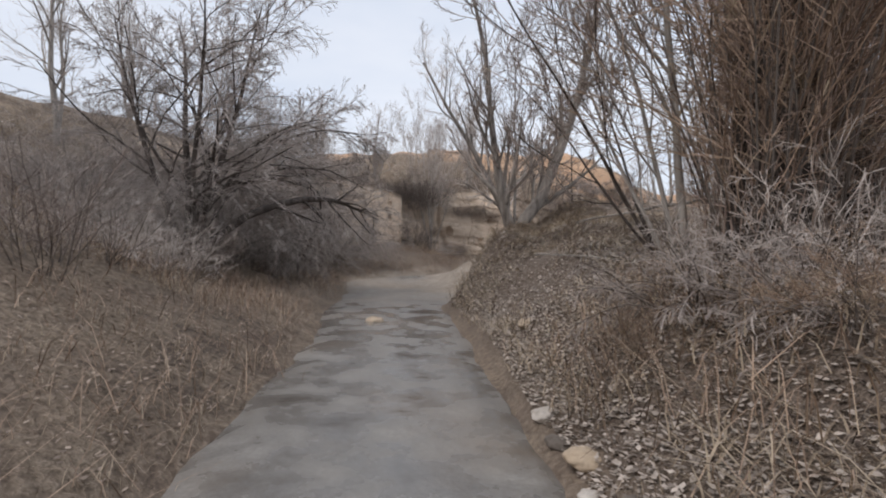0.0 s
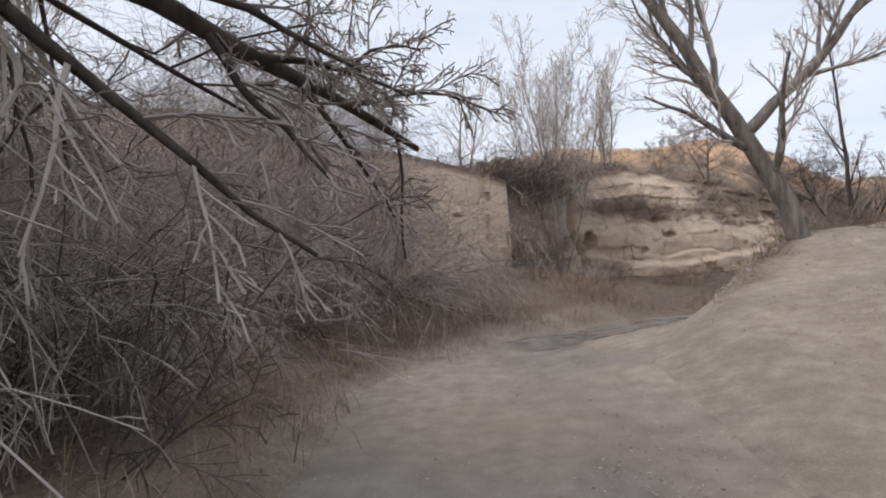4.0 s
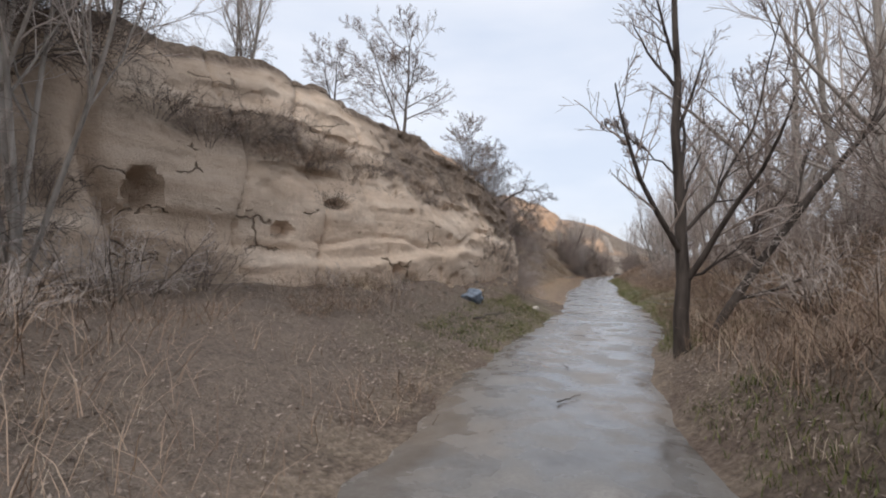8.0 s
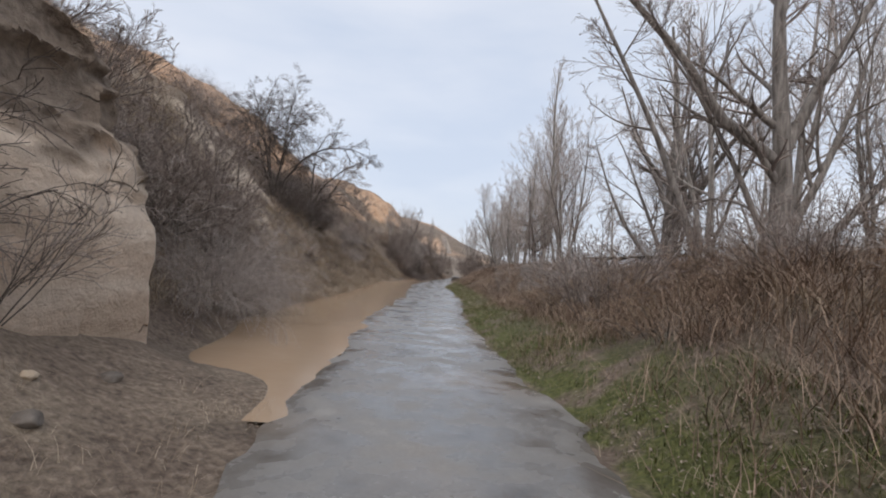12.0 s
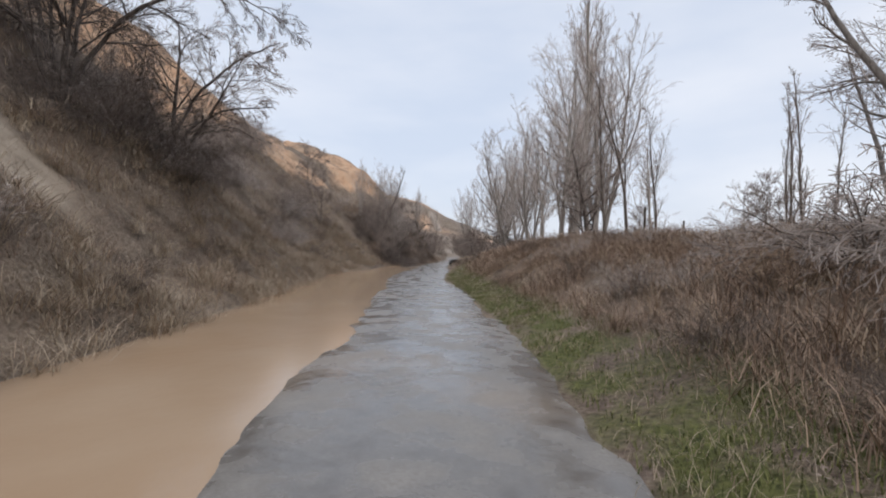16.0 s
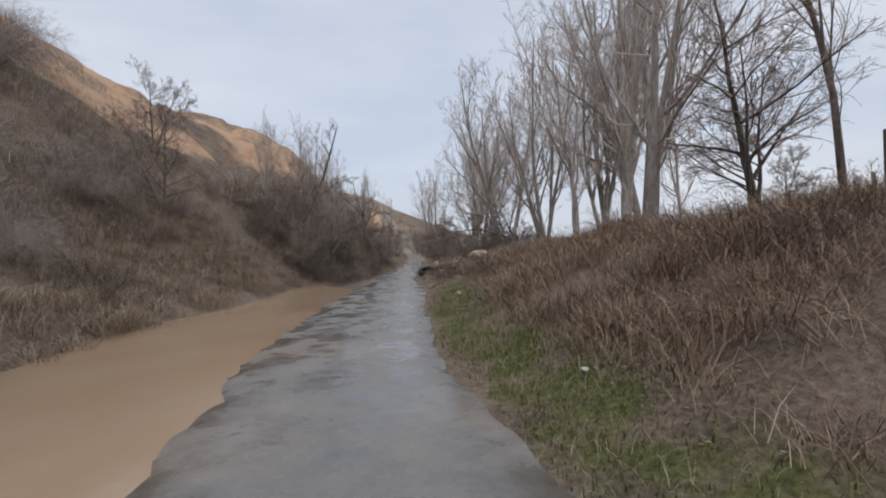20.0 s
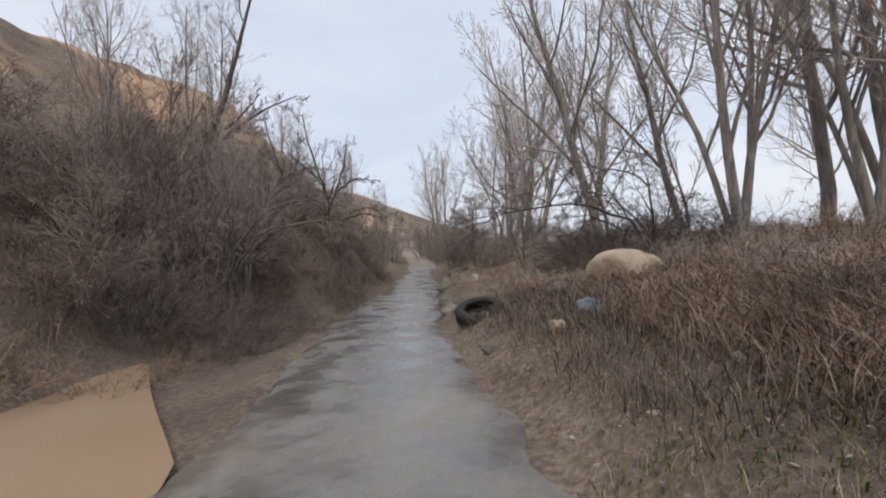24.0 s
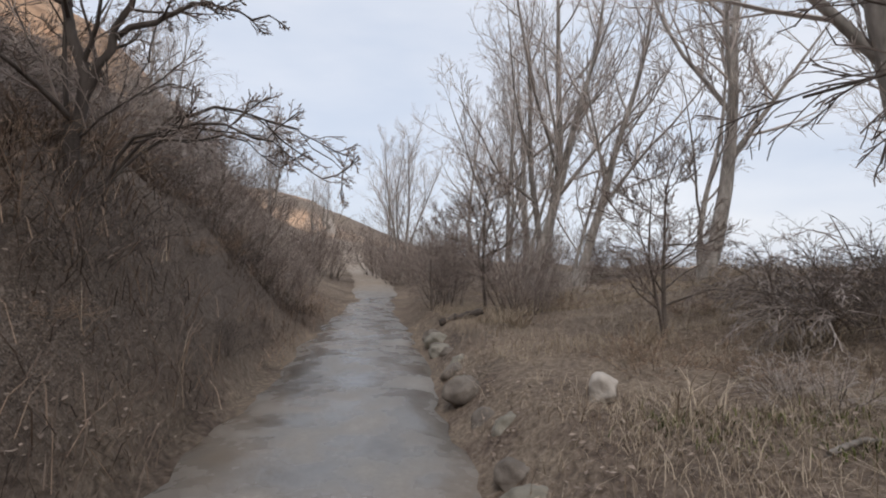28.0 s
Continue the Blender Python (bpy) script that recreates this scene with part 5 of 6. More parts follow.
CLINGING = [(19.2, .97, 2, .6), (19.8, .95, 2, .8), (20.5, .90, 2, .85), (21.2, .84, 2, .8), (21.9, .94, 2, .9), (22.6, .84, 2, .8), (23.4, .92, 2, .85), (24.2, .86, 2, .6), (18.5, .99, 2, .35),
            (28.8, .44, 2, .22), (33.0, .78, 0, .3), (21.6, .5, 0, .35), (23.2, .4, 2, .4), (22.4, .3, 2, .5)]
CLINGING += [(25.0 + 0.45 * i, .66 - .006 * i + .05 * math.sin(i * 2.3), (2, 3, 0, 3)[i % 4], .24 + .09 * ((i * 7) % 5) / 4 + (.12 if i < 10 else 0)) for i in range(20)]
for u, v, kind, size in CLINGING:
    on_cliff(u, v, kind, size, u * 77)

for x, y, kind, turn, size in ((-1.6, 35.0, 0, 20, .8), (.2, 36.4, 1, 150, .8), (-2.2, 34.0, 4, 200, .8), (1.4, 37.2, 0, 260, .5), (11.15, 42.65, 4, 30, .36), (6.75, 41.2, 3, 50, .4), (10.4, 44.6, 2, 70, .6), (11.6, 45.3, 2, 20, .7), (12.4, 45.9, 0, 140, .7), (9.4, 44.4, 2, 200, .6)):
    again(SHRUBS[kind], x, y, turn, size)

for x, y, kind, turn, size in ((25.8, 70.0, 2, 0, 1.0), (26.6, 70.6, 2, 60, .9), (27.2, 71.6, 2, 130, 1.0), (27.9, 71.8, 2, 200, .9), (28.7, 72.0, 2, 20, .8), (29.2, 73.0, 2, 90, .8), (26.2, 71.6, 4, 40, .9), (27.4, 72.6, 4, 110, .9), (25.0, 69.6, 2, 30, .8), (29.9, 74.0, 2, 10, .7), (30.8, 75.2, 0, 70, .8)):
    again(SHRUBS[kind], x, y, turn, size)

# ---- dead grass, weeds, leaves ----
def scatter(seed, count, s0, s1, d0, d1, keep=None, even=False):
    """Places on the ground in a strip, thinned by a mask of (s, d, x, y)."""
    r = np.random.default_rng(seed)
    s, d = r.uniform(s0, s1, count), r.uniform(d0, d1, count)
    p = lane_point(s, d)
    ls, rs = lane_edges(s)
    ok = (d < ls - 0.15) | (d > rs + 0.1)
    ok &= fbm(p[:, 0], p[:, 1], 0.9, 3) + r.uniform(-1, 1, count) * 0.8 > (-0.75 if even else -0.25)
    ok &= on_track(p[:, 0], p[:, 1]) < 0.35
    back, _ = cliff_side(p[:, 0], p[:, 1])
    ok &= (back < -0.3) | (back > 4)
    ok &= clay_face(s, d, p[:, 0], p[:, 1]) < 0.4
    ok &= ~((s > 56) & (s < 114) & (d < -1.5) & (d > np.where(s > 110, -3.6, -4.5)))
    if keep is not None:
        ok &= keep(s, d, r)
    p = p[ok]
    return np.c_[p, height(p[:, 0], p[:, 1])], r


def blades(name, parts_, material, label, tall, width, bend, tuft=5, patch=0.12):
    at = np.concatenate([q for q, _ in parts_])
    r = parts_[0][1]
    at = np.repeat(at, tuft, axis=0) + np.c_[r.normal(0, patch, (len(at) * tuft, 2)), np.full(len(at) * tuft, -0.02)]
    n = len(at)
    a = r.uniform(0, 2 * np.pi, n)
    h = tall * r.uniform(0.35, 1.2, n)
    w = width * r.uniform(0.6, 1.3, n)
    side = np.c_[-np.sin(a), np.cos(a), np.zeros(n)] * w[:, None]
    lean = np.c_[np.cos(a), np.sin(a), np.zeros(n)] * (h * bend * r.uniform(0.1, 1.4, n))[:, None]
    up = np.c_[np.zeros((n, 2)), h]
    v = np.stack([at - side, at + side, at + lean * 0.35 + up * 0.6 + side * 0.8, at + lean * 0.35 + up * 0.6 - side * 0.8, at + lean + up * 0.93 + side * 0.2, at + lean + up * 0.93 - side * 0.2], 1).reshape(-1, 3)
    i = np.arange(n)[:, None] * 6
    f = np.concatenate([i + np.array([0, 1, 2, 3]), i + np.array([3, 2, 4, 5])])
    tagged(new(name, mesh_of(name, v, f, material)), label, "grass", kind="stuff")


NEAR = [scatter(82, 1500, 48, 104, 1.6, 4.4), scatter(58, 7000, 57, 108, -9, -4.4), scatter(56, 5500, 111.5, 126, 1.8, 9), scatter(80, 1800, 103, 111.5, 1.8, 9), scatter(41, 8000, 6, 108, -8, -1.6), scatter(42, 12000, 0, 128, 1.2, 9, lambda s, d, r: (s < 10) | (s > 34))]
blades("dead_grass", NEAR, GRASS, "tufts of straw-coloured dead grass", .145, .0024, 1.4, 12)
blades("dead_weeds", [scatter(43, 9000, 28, 112, 2.6, 12), scatter(44, 2600, 6, 32, -10, -1.6), scatter(52, 900, 31, 40, -8, -1.6), scatter(55, 500, 42, 52, -8, -3.6), scatter(53, 5000, 34, 60, 1.9, 8), scatter(45, 5400, 56, 108, -13, -4.8), scatter(73, 900, 108, 128, -13, -6), scatter(57, 1800, 107, 130, -6, -1.2), scatter(67, 1500, 2, 11, 1.6, 6)], GRASS_RED, "rust-brown dead weed stems", .42, .0038, 1.7, 8, .2)
blades("tall_dead_weeds", [scatter(59, 15500, 58, 107, 2.6, 8.5), scatter(60, 3000, 36, 52, 2.2, 7)], GRASS_RED, "dense rust-brown dead weeds on the bank", .27, .004, 1.7, 9, .18)
blades("bank_straw", [scatter(76, 4200, 2, 23, 1.5, 6.0)], GRASS, "bent dead grass and roots matted on the bank", .20, .0055, 2.4, 7, .12)
blades("dead_undergrowth", [scatter(86, 1500, 2, 23, 1.6, 5.5, lambda s, d, r: np.sin(s * 2.3 + 2 * np.sin(d * 2.1)) > 0.35), scatter(81, 6500, 108, 128, -7.5, -1.4), scatter(83, 1200, 57, 104, -9.5, -4.6, lambda s, d, r: np.sin(s * 1.9 + 3 * np.sin(d * 1.3)) > 0.1), scatter(84, 1500, 103, 111, 1.7, 6)], UNDERGROWTH, "dark brown dead undergrowth", .27, .0045, 1.7, 9, .16)
blades("grass_tussocks", [scatter(74, 1500, 44, 108, -10, -4.4), scatter(77, 60, 112, 124, 2.4, 8)], GRASS, "tussocks of bent straw-coloured grass", .42, .005, 1.9, 60, .13)
blades("weed_clumps", [scatter(75, 1500, 50, 107, 2.7, 8.5), scatter(78, 120, 32, 50, 1.9, 6)], GRASS_RED, "bent clumps of rust-brown weeds", .44, .005, 1.8, 42, .13)
blades("far_dead_grass", [scatter(46, 9000, 50, 150, -30, -8, lambda s, d, r: (s < 112) | (d > -9.5)), scatter(47, 9000, 40, 150, 9, 40), scatter(51, 3000, 0, 40, -24, -8)], GRASS, "dead grass on the slopes", .4, .011, 1.0, 6, .3)
blades("green_grass", [scatter(48, 17000, 43, 104, 1.2, 3.1), scatter(49, 2600, 43, 51.5, -3.0, -1.3), scatter(54, 700, 33, 40, 1.3, 2.1), scatter(87, 1500, 107, 116, 2.2, 4.6, lambda s, d, r: np.sin(s * 1.4 + d) > 0.2)], GREEN, "low green grass beside the water", .08, .005, .8, 7, .10)


def litter(name, parts_, label, lo, hi, material=None, category="leaves"):
    at, r = np.concatenate([q for q, _ in parts_]), parts_[0][1]
    n = len(at)
    m = np.linalg.qr(r.normal(0, 1, (n, 3, 3)))[0]
    a = r.uniform(0, 2 * np.pi, n)
    e1 = np.c_[np.cos(a), np.sin(a), r.normal(0, .25, n)]
    e2 = np.c_[-np.sin(a), np.cos(a), r.normal(0, .25, n)]
    sz = r.uniform(lo, hi, n)[:, None]
    at = at + np.c_[np.zeros((n, 2)), r.uniform(0.01, 0.06, n)]
    fold = np.c_[np.zeros((n, 2)), sz[:, 0] * r.uniform(-.15, .3, n)]
    v = np.stack([at - e1 * sz * 1.3, at + e2 * sz * .7 + fold, at + e1 * sz * 1.3, at - e2 * sz * .7 + fold], 1).reshape(-1, 3)
    f = np.arange(n * 4).reshape(-1, 4)
    tagged(new(name, mesh_of(name, v, f, material or LEAF)), label, category, kind="stuff")


litter("bank_leaves", [scatter(61, 150000, 2, 23, 1.1, 6.0, None, True), scatter(68, 60000, 20, 36, 1.2, 8)], "thick layer of dry fallen leaves on the bank", .008, .029, BANK_LEAF)
litter("fallen_leaves", [scatter(62, 48000, 4, 50, -8, -1.6), scatter(66, 16000, 40, 52, -5, -1.3), scatter(63, 22000, 36, 60, 1.2, 6), scatter(64, 11000, 96, 122, 1.2, 7), scatter(79, 22000, 108, 126, -7.5, -1.3), scatter(65, 16000, 60, 98, 2.2, 8)],
       "dry fallen leaves lying on the banks", .010, .023)
gravel = np.random.default_rng(71)
gx, gy = gravel.uniform(-4, 7, 60000), gravel.uniform(13, 30, 60000)
gs, gd = lane_sd(gx, gy)
gl, gr = lane_edges(gs)
keep = (on_track(gx, gy) > 0.3) | ((gd > gl) & (gd < gr) & (gravel.random(60000) < 0.5 * np.exp(-((gs - 27) / 5) ** 2)))
keep &= fbm(gx, gy, 0.8, 4) + gravel.uniform(-1, 1, 60000) > 0.1
litter("track_gravel", [(np.c_[gx, gy, np.where((gd > gl) & (gd < gr), 0.02 + lane_rise(gs, gd), height(gx, gy)) - 0.025][keep], gravel)], "loose gravel and clods on the dirt track", .005, .016, GRAVEL, "gravel")


# ---- single things ----
def stone_mesh(seed, size, flat, material, name="stone", rough=0.18):
    """A worn stone: a sphere cut by random planes and roughened."""
    r = np.random.default_rng(seed)
    bm = bmesh.new()
    bmesh.ops.create_icosphere(bm, subdivisions=4, radius=1.0)
    cuts = [(Vector(r.normal(0, 1, 3)).normalized(), r.uniform(0.62, 0.9)) for _ in range(9)]
    for v in bm.verts:
        for n, c in cuts:
            over = v.co.dot(n) - c
            if over > 0:
                v.co -= n * over * 0.85
        v.co *= 1 + rough * noise.noise(v.co * 1.7 + Vector((seed, 0, 0))) + 0.05 * noise.noise(v.co * 6)
        v.co = Vector((v.co.x * size[0], v.co.y * size[1], v.co.z * size[2] * flat))
    me = bpy.data.meshes.new(name)
    bm.to_mesh(me)
    bm.free()
    me.polygons.foreach_set("use_smooth", np.full(len(me.polygons), True))
    me.materials.append(material)
    return me


def stone_material(name, a, b):
    m = Mat(name, 0.9)
    n, f = m.noise(3, 6), m.noise(25, 5)
    c = m.mix(m.span(n, 0.35, 0.65), a, b)
    c = m.mix(m.span(f, 0.4, 0.7, 0, 0.4), c, tuple(v * 0.6 for v in a))
    return m.done(c, m.mix(0.5, n, f), 0.7, 0.03)


SANDSTONE = stone_material("sandy_boulder", (0.46, 0.36, 0.26), (0.60, 0.49, 0.37))
PALE_STONE = stone_material("pale_stone", (0.45, 0.40, 0.35), (0.66, 0.61, 0.55))
DARK_STONE = stone_material("dark_stone", (0.12, 0.10, 0.085), (0.27, 0.235, 0.20))
MOSSY_STONE = stone_material("lichened_stone", (0.19, 0.175, 0.14), (0.36, 0.33, 0.28))
BLUE_STONE = stone_material("blue_grey_rubble", (0.13, 0.16, 0.185), (0.30, 0.34, 0.37))


def rest(name, me, x, y, turn, lift, label, category, group=""):
    ob = new(name, me)
    ob.matrix_basis = pose(x, y, zat(x, y) + lift, 0, 0, turn)
    return tagged(ob, label, category, group)


rest("boulder", stone_mesh(1, (.70, .52, .54), 1, SANDSTONE, "boulder"), 54.9, 81.6, -45, .05, "large sandy boulder half sunk in the rubbly bank", "boulder")
rest("boulder", stone_mesh(9, (.55, .4, .22), 1, SANDSTONE, "boulder"), 58.6, 79.6, 60, .08, "low sandy boulder on the rubbly bank", "boulder")
rest("concrete_lump", stone_mesh(2, (.30, .20, .15), 1, BLUE_STONE, "concrete_lump"), 52.2, 81.0, 20, .07, "blue-grey broken lump on dead leaves", "rubble")
rest("stone", stone_mesh(3, (.15, .12, .11), 1, SANDSTONE), 51.4, 81.1, 70, .06, "sandy stone beside the lane", "stone")
rest("stone", stone_mesh(4, (.13, .10, .09), 1, PALE_STONE), 11.1, 41.5, 0, .05, "pale round stone at the water's edge", "stone")
rest("stone", stone_mesh(5, (.17, .14, .15), 1, PALE_STONE), 58.0, 87.5, 40, .08, "pale upright stone in dead grass", "stone")
rest("stone", stone_mesh(6, (.20, .16, .09), 1, SANDSTONE), -1.38, 10.5, 10, .10, "flat yellowish stone lying in the wet lane", "stone")
rest("stone", stone_mesh(7, (.20, .15, .10), 1, SANDSTONE), 1.24, 7.1, 65, -.03, "pale sandstone block sticking out of the bank", "stone")
rest("stone", stone_mesh(8, (.35, .25, .2), 1, DARK_STONE), 53.9, 82.4, 0, .05, "dark stone at the lane's edge", "stone")
rng = np.random.default_rng(77)
for i in range(30):
    s = rng.uniform(96, 106)
    x, y = lane_point(np.array([s]), np.array([rng.uniform(1.7, 5.5)]))[0]
    k = rng.uniform(.04, .11)
    rest("stone", stone_mesh(100 + i, (k, k * .8, k * .6), 1, (PALE_STONE, SANDSTONE, DARK_STONE)[i % 3]), float(x), float(y), float(rng.uniform(0, 360)), k * .2,
         "small loose stone on the rubbly bank", "stone", "stones on the rubbly bank")

# pale stones washed out along the foot of the leafy bank
for i in range(16):
    x, y = lane_point(np.array([3.6 + .42 * i + rng.uniform(-.15, .15)]), np.array([1.3 + rng.uniform(-.08, .12)]))[0]
    k = rng.uniform(.06, .14)
    rest("stone", stone_mesh(150 + i, (k * 1.2, k, k * .6), 1, (PALE_STONE, SANDSTONE, DARK_STONE)[i % 3]), float(x), float(y), float(rng.uniform(0, 360)), k * .15,
         "rough stone washed out at the bank's foot", "stone", "stones along the bank's foot")

# rough stones along the lane's right edge
kerb = tagged(new("stone_edging"), "line of rough mossy stones edging the lane", "edging")
kerb.matrix_basis = pose(58, 90, 0)
for i, s in enumerate(np.arange(107.5, 123, 0.42)):
    k = rng.uniform(.07, .13) if s < 111 else rng.uniform(.12, .23)
    x, y = lane_point(np.array([s]), np.array([1.42 + rng.uniform(-.12, .18)]))[0]
    ob = new("stone", stone_mesh(200 + i, (k * 1.3, k, k * .8), 1, (DARK_STONE, DARK_STONE, MOSSY_STONE, DARK_STONE, MOSSY_STONE)[i % 5]))
    ob.parent = kerb
    ob.matrix_basis = pose(float(x) - 58, float(y) - 90, .10 + rng.uniform(-.04, .08), 0, 0, float(rng.uniform(0, 360)))


def ring_mesh(name, outline, material, around=48, dent=0.0):
    """A closed outline of (radius, height) turned about z."""
    q = np.array(outline, float)
    a = np.linspace(0, 2 * np.pi, around, endpoint=False)
    r = q[None, :, 0] * (1 + dent * np.cos(3 * a)[:, None])
    v = np.stack([r * np.cos(a)[:, None], r * np.sin(a)[:, None], np.repeat(q[None, :, 1], around, 0)], -1).reshape(-1, 3)
    n = len(q)
    i, j = np.meshgrid(np.arange(around), np.arange(n), indexing="ij")
    f = np.stack([i * n + j, ((i + 1) % around) * n + j, ((i + 1) % around) * n + (j + 1) % n, i * n + (j + 1) % n], -1).reshape(-1, 4)
    return mesh_of(name, v, f, material, True)


def rubber():
    m = Mat("old_tyre_rubber", 0.75)
    n = m.noise(18, 6)
    return m.done(m.ramp(n, (0.3, (0.018, 0.017, 0.016)), (0.75, (0.075, 0.068, 0.060))), n, 0.4, 0.01)


RUBBER = rubber()


def tyre(x, y, tilt):
    ob = tagged(new("car_tyre"), "old black tyre lying flat in the weeds", "tyre")
    ob.matrix_basis = pose(x, y, zat(x, y) + .06, tilt, -8, -49) @ Matrix.Scale(1.12, 4)
    w, ro, ri = .11, .37, .215
    part("carcass", ring_mesh("carcass", [(ri, -w * .75), (ri + .03, -w * .95), (.30, -w * 1.08), (ro - .03, -w * .95), (ro - .006, -w * .7), (ro, 0), (ro - .006, w * .7), (ro - .03, w * .95),
                                          (.30, w * 1.08), (ri + .03, w * .95), (ri, w * .75), (ri + .015, w * .6), (ro - .035, w * .6), (ro - .03, 0), (ro - .035, -w * .6), (ri + .015, -w * .6)], RUBBER, 56, .01), ob)
    me = None
    for k in range(40):
        bm = bmesh.new()
        bmesh.ops.create_cube(bm, size=1.0, matrix=Matrix.Diagonal((.02, .034, .16, 1)))
        bmesh.ops.bevel(bm, geom=bm.edges[:], offset=.004, segments=1, affect="EDGES")
        if me is None:
            me = bpy.data.meshes.new("tread_block")
            bm.to_mesh(me)
            me.materials.append(RUBBER)
        bm.free()
        a = 2 * math.pi * k / 40
        b = part("tread_block", me, ob)
        b.matrix_basis = Matrix.Rotation(a, 4, "Z") @ Matrix.Translation((ro - .002, 0, 0)) @ Matrix.Rotation(radians(14 if k % 2 else -14), 4, "X")


tyre(52.72, 83.3, 20)


def plastic():
    m = Mat("faded_blue_plastic", 0.4)
    n = m.noise(7, 5)
    return m.done(m.ramp(n, (0.3, (0.09, 0.12, 0.16)), (0.7, (0.23, 0.27, 0.32))), n, 0.5, 0.03)


rest("rubbish_bag", stone_mesh(12, (.42, .30, .22), 1, plastic(), "rubbish_bag", .35), 7.9, 39.7, 35, .08, "slumped blue-grey plastic rubbish bag in the weeds", "rubbish bag")

WOOD = bark_material("weathered_wood", (0.06, 0.048, 0.04), (0.24, 0.20, 0.165), 14)


def stick(name, a, b, r0, r1, seed, label, category, material=None, twigs=0):
    """A bent branch from one place to another."""
    rr = np.random.default_rng(seed)
    w = np.linspace(0, 1, 9)[:, None]
    p = np.array(a) * (1 - w) + np.array(b) * w + rr.normal(0, min(.035, .02 * math.dist(a, b)), (9, 3)) * np.sin(np.pi * w)
    groups = [(p[None], np.linspace(r0, r1, 9)[None], 7)]
    if twigs:
        p1, r1_ = children(rr, groups[0][0], groups[0][1], twigs, .3, 1, 40, .3, .5, 5, .12, .02)
        groups.append((p1, np.maximum(r1_, .004), 4))
    return tagged(new(name, mesh_of(name, *tubes(groups), material or WOOD, True)), label, category)


def on_ground(x, y, up):
    return (x, y, zat(x, y) + up)


stick("fallen_branch", on_ground(1.75, 9.6, .35), on_ground(3.1, 5.0, .25), .012, .03, 1, "long thin grey branch hanging down the bank", "branch", BARK_PALE, 5)
stick("fallen_branch", on_ground(2.3, 8.8, .5), on_ground(3.8, 5.6, .9), .012, .03, 2, "bent grey branch caught in the thicket", "branch", BARK_PALE, 6)
stick("log", on_ground(2.6, 11.9, .05), on_ground(3.6, 12.7, .07), .035, .055, 3, "dark rotten log on top of the bank", "log", BARK_DARK)
stick("log", on_ground(62.3, 92.3, .12), on_ground(62.9, 91.6, .14), .08, .075, 4, "short dark log beside the lane", "log", BARK_DARK)
stick("dead_branch", on_ground(56.4, 84.6, .05), on_ground(57.9, 83.9, .3), .02, .012, 5, "pale dead branch lying in the grass", "branch", BARK_PALE, 4)
stick("dead_branch", on_ground(57.2, 86.0, .03), on_ground(58.3, 85.2, .05), .018, .012, 6, "pale dead branch lying in the grass", "branch", BARK_PALE, 3)
stick("dead_branch", on_ground(13.2, 36.6, .1), on_ground(12.2, 37.9, .75), .01, .007, 7, "broken pale stem leaning out of the bank", "branch", BARK_PALE)
stick("dead_branch", on_ground(13.8, 37.0, .1), on_ground(12.9, 38.4, .8), .011, .007, 8, "broken pale stem leaning out of the bank", "branch", BARK_PALE)
stick("dead_branch", on_ground(7.0, 37.9, .06), on_ground(8.4, 38.9, .12), .02, .012, 9, "bare branch lying on the leaf litter", "branch", None, 3)
stick("tree_stump", on_ground(24.6, 48.9, -.1), on_ground(24.65, 48.9, .75), .045, .03, 10, "short dark broken stump on the bank", "stump", BARK_DARK)
stick("dead_tree", on_ground(30.5, 46.8, .5), on_ground(27.2, 49.6, .9), .09, .03, 11, "dark fallen trunk with grey branches on the bank", "fallen tree", BARK_DARK, 14)


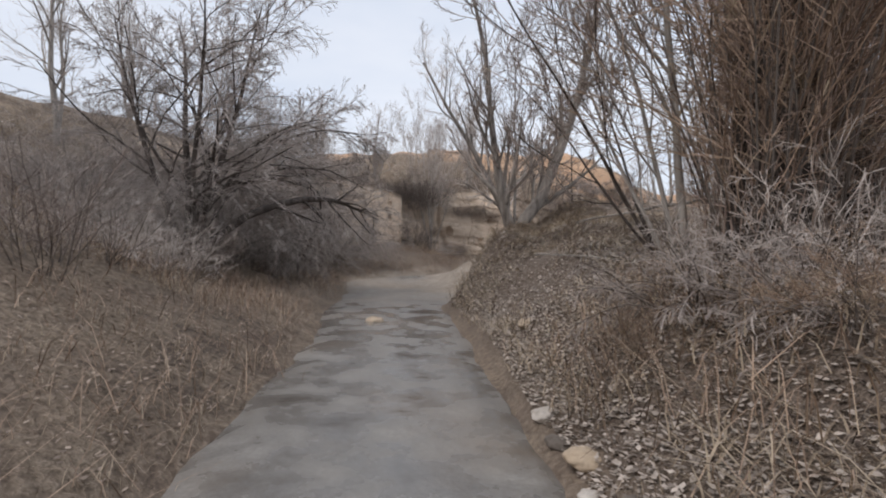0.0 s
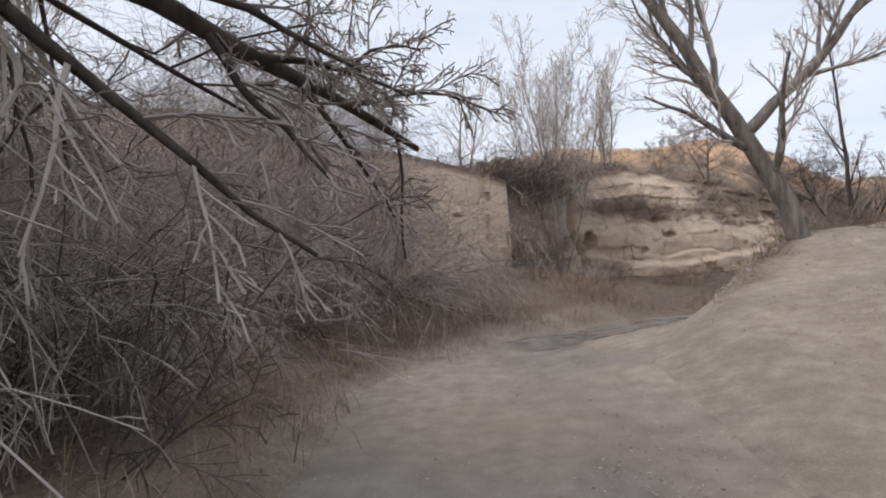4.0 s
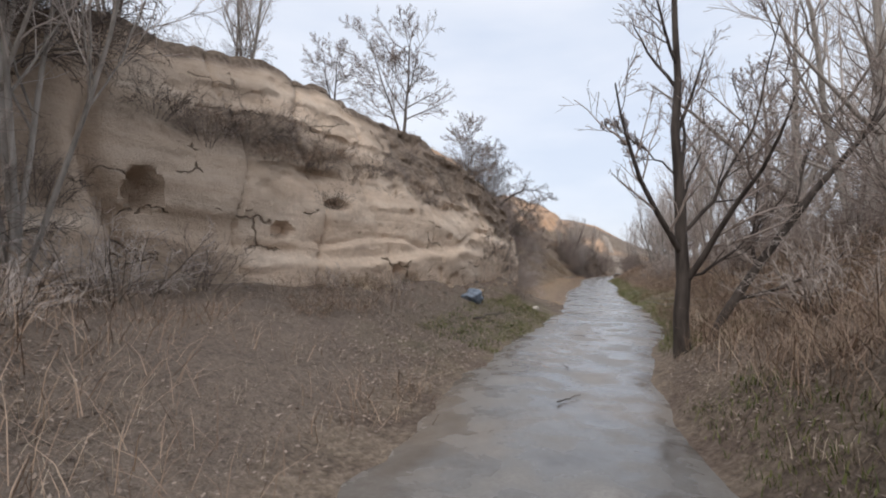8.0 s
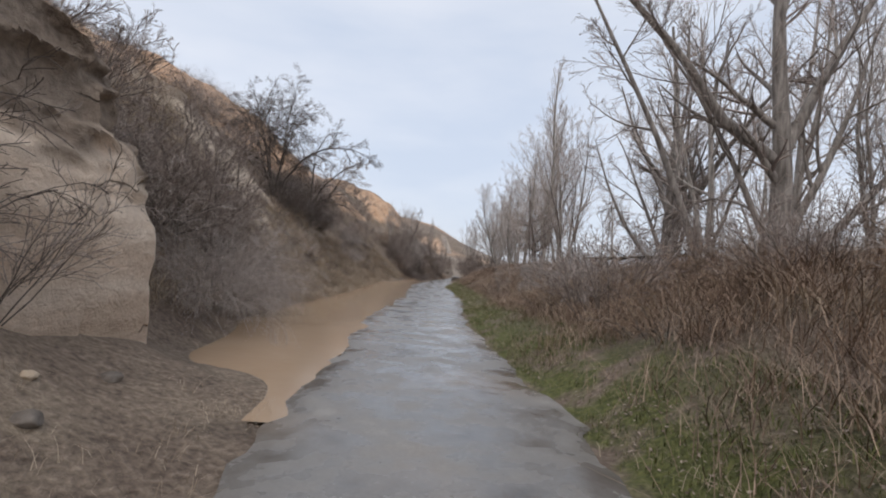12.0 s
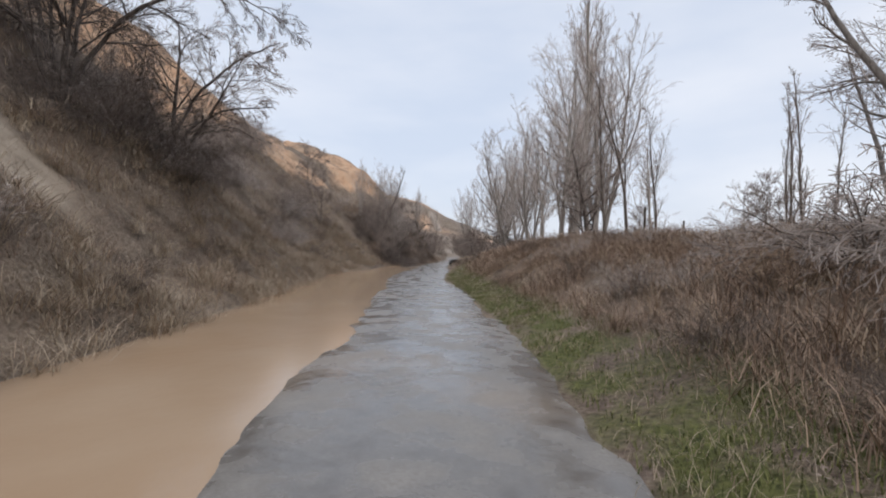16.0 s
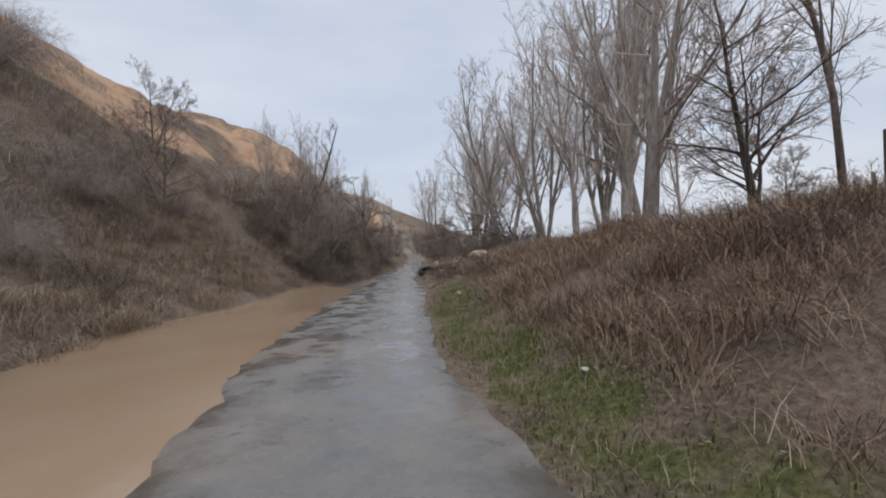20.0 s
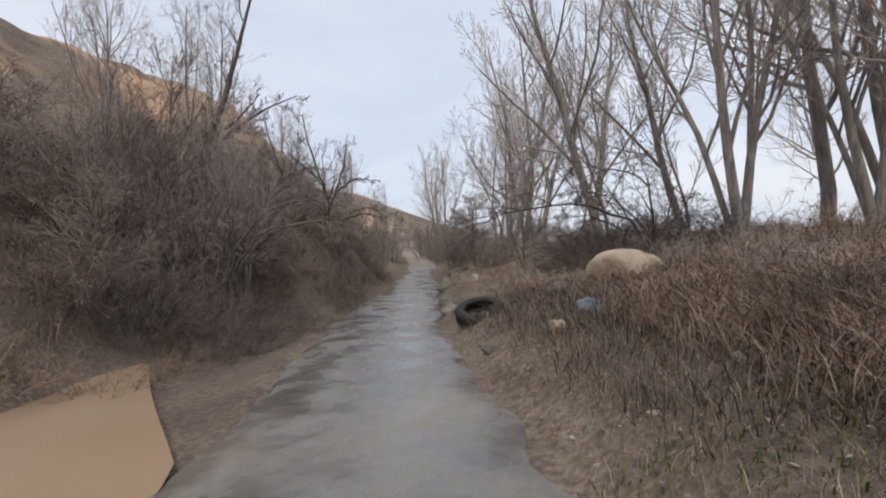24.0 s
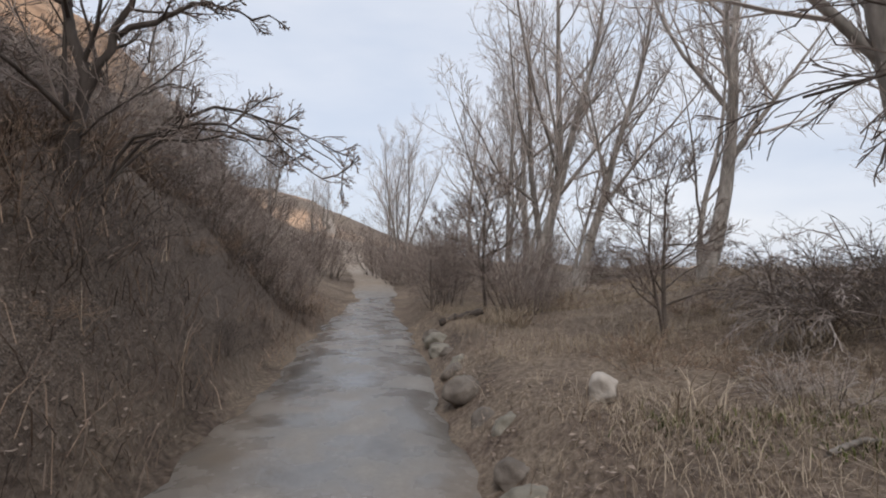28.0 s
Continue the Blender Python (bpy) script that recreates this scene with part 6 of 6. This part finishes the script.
def post(x, y, tall, label):
    ob = tagged(new("fence_post"), label, "post", "old posts in the field")
    ob.matrix_basis = pose(x, y, zat(x, y) - .3, 0, 2, 20)
    bm = bmesh.new()
    bmesh.ops.create_cone(bm, cap_ends=True, segments=10, radius1=.075, radius2=.06, depth=tall + .3, matrix=Matrix.Translation((0, 0, (tall + .3) / 2)))
    for v in bm.verts:
        v.co.x += .01 * noise.noise(v.co * 4)
        v.co.z += .03 * noise.noise(v.co * 9) if v.co.z > 1 else 0
    me = bpy.data.meshes.new("shaft")
    bm.to_mesh(me)
    bm.free()
    me.materials.append(WOOD)
    part("shaft", me, ob)


post(51.1, 66.4, 2.1, "weathered grey wooden post standing in weeds")
post(57.5, 66.8, 1.4, "weathered grey wooden post on the open field")


def paper():
    m = Mat("white_plastic_scrap", 0.5)
    return m.done(m.mix(m.noise(9, 3), (0.62, 0.62, 0.60), (0.82, 0.82, 0.80)))


PAPER = paper()
for i, (s, d) in enumerate(((21, -5.5), (16, -4.2), (23.5, -4.4), (88, 6.5), (93, 7.2), (96, 5.6), (85.5, 5.0), (99, 2.4), (90, 2.3), (66, -5.9), (84, 8.2), (92.5, 4.2))):
    x, y = lane_point(np.array([s]), np.array([d], float))[0]
    k = .03 + .015 * (i % 3)
    rest("plastic_scrap", stone_mesh(300 + i, (k, k * .7, k * .25), 1, PAPER, "plastic_scrap", .5), float(x), float(y), 50 * i, .06, "crumpled scrap of white plastic in dead weeds", "litter", "scraps of litter")
for i, (x, y, turn, long) in enumerate(((5.3, 32.4, 20, .5), (6.6, 33.9, 70, .3), (9.2, 36.7, 130, .35), (10.6, 38.6, 10, .28), (9.9, 37.0, 95, .22), (13.6, 41.3, 60, .3))):
    a = radians(turn)
    stick("driftwood", (x, y, .05), (x + long * math.cos(a), y + long * math.sin(a), .05), .009, .005, 40 + i, "dark wet stick stranded in the shallow water", "stick", BARK_DARK)
# clods and stones fallen from the cliff
rng = np.random.default_rng(91)
for i in range(34):
    u = np.array([rng.uniform(24, 41)])
    x, y, _, _ = [float(q[0]) for q in cliff_at(u)]
    nx, ny = [float(q[0]) for q in cliff_normal(u)]
    k, out = rng.uniform(.03, .09), rng.uniform(.2, 1.4)
    rest("fallen_stone", stone_mesh(400 + i, (k * 1.2, k, k * .75), 1, (SANDSTONE, DARK_STONE, DARK_STONE)[i % 3]), x + nx * out, y + ny * out, float(rng.uniform(0, 360)), k * .2,
         "sandy clod fallen from the cliff above", "stone", "clods under the cliff")
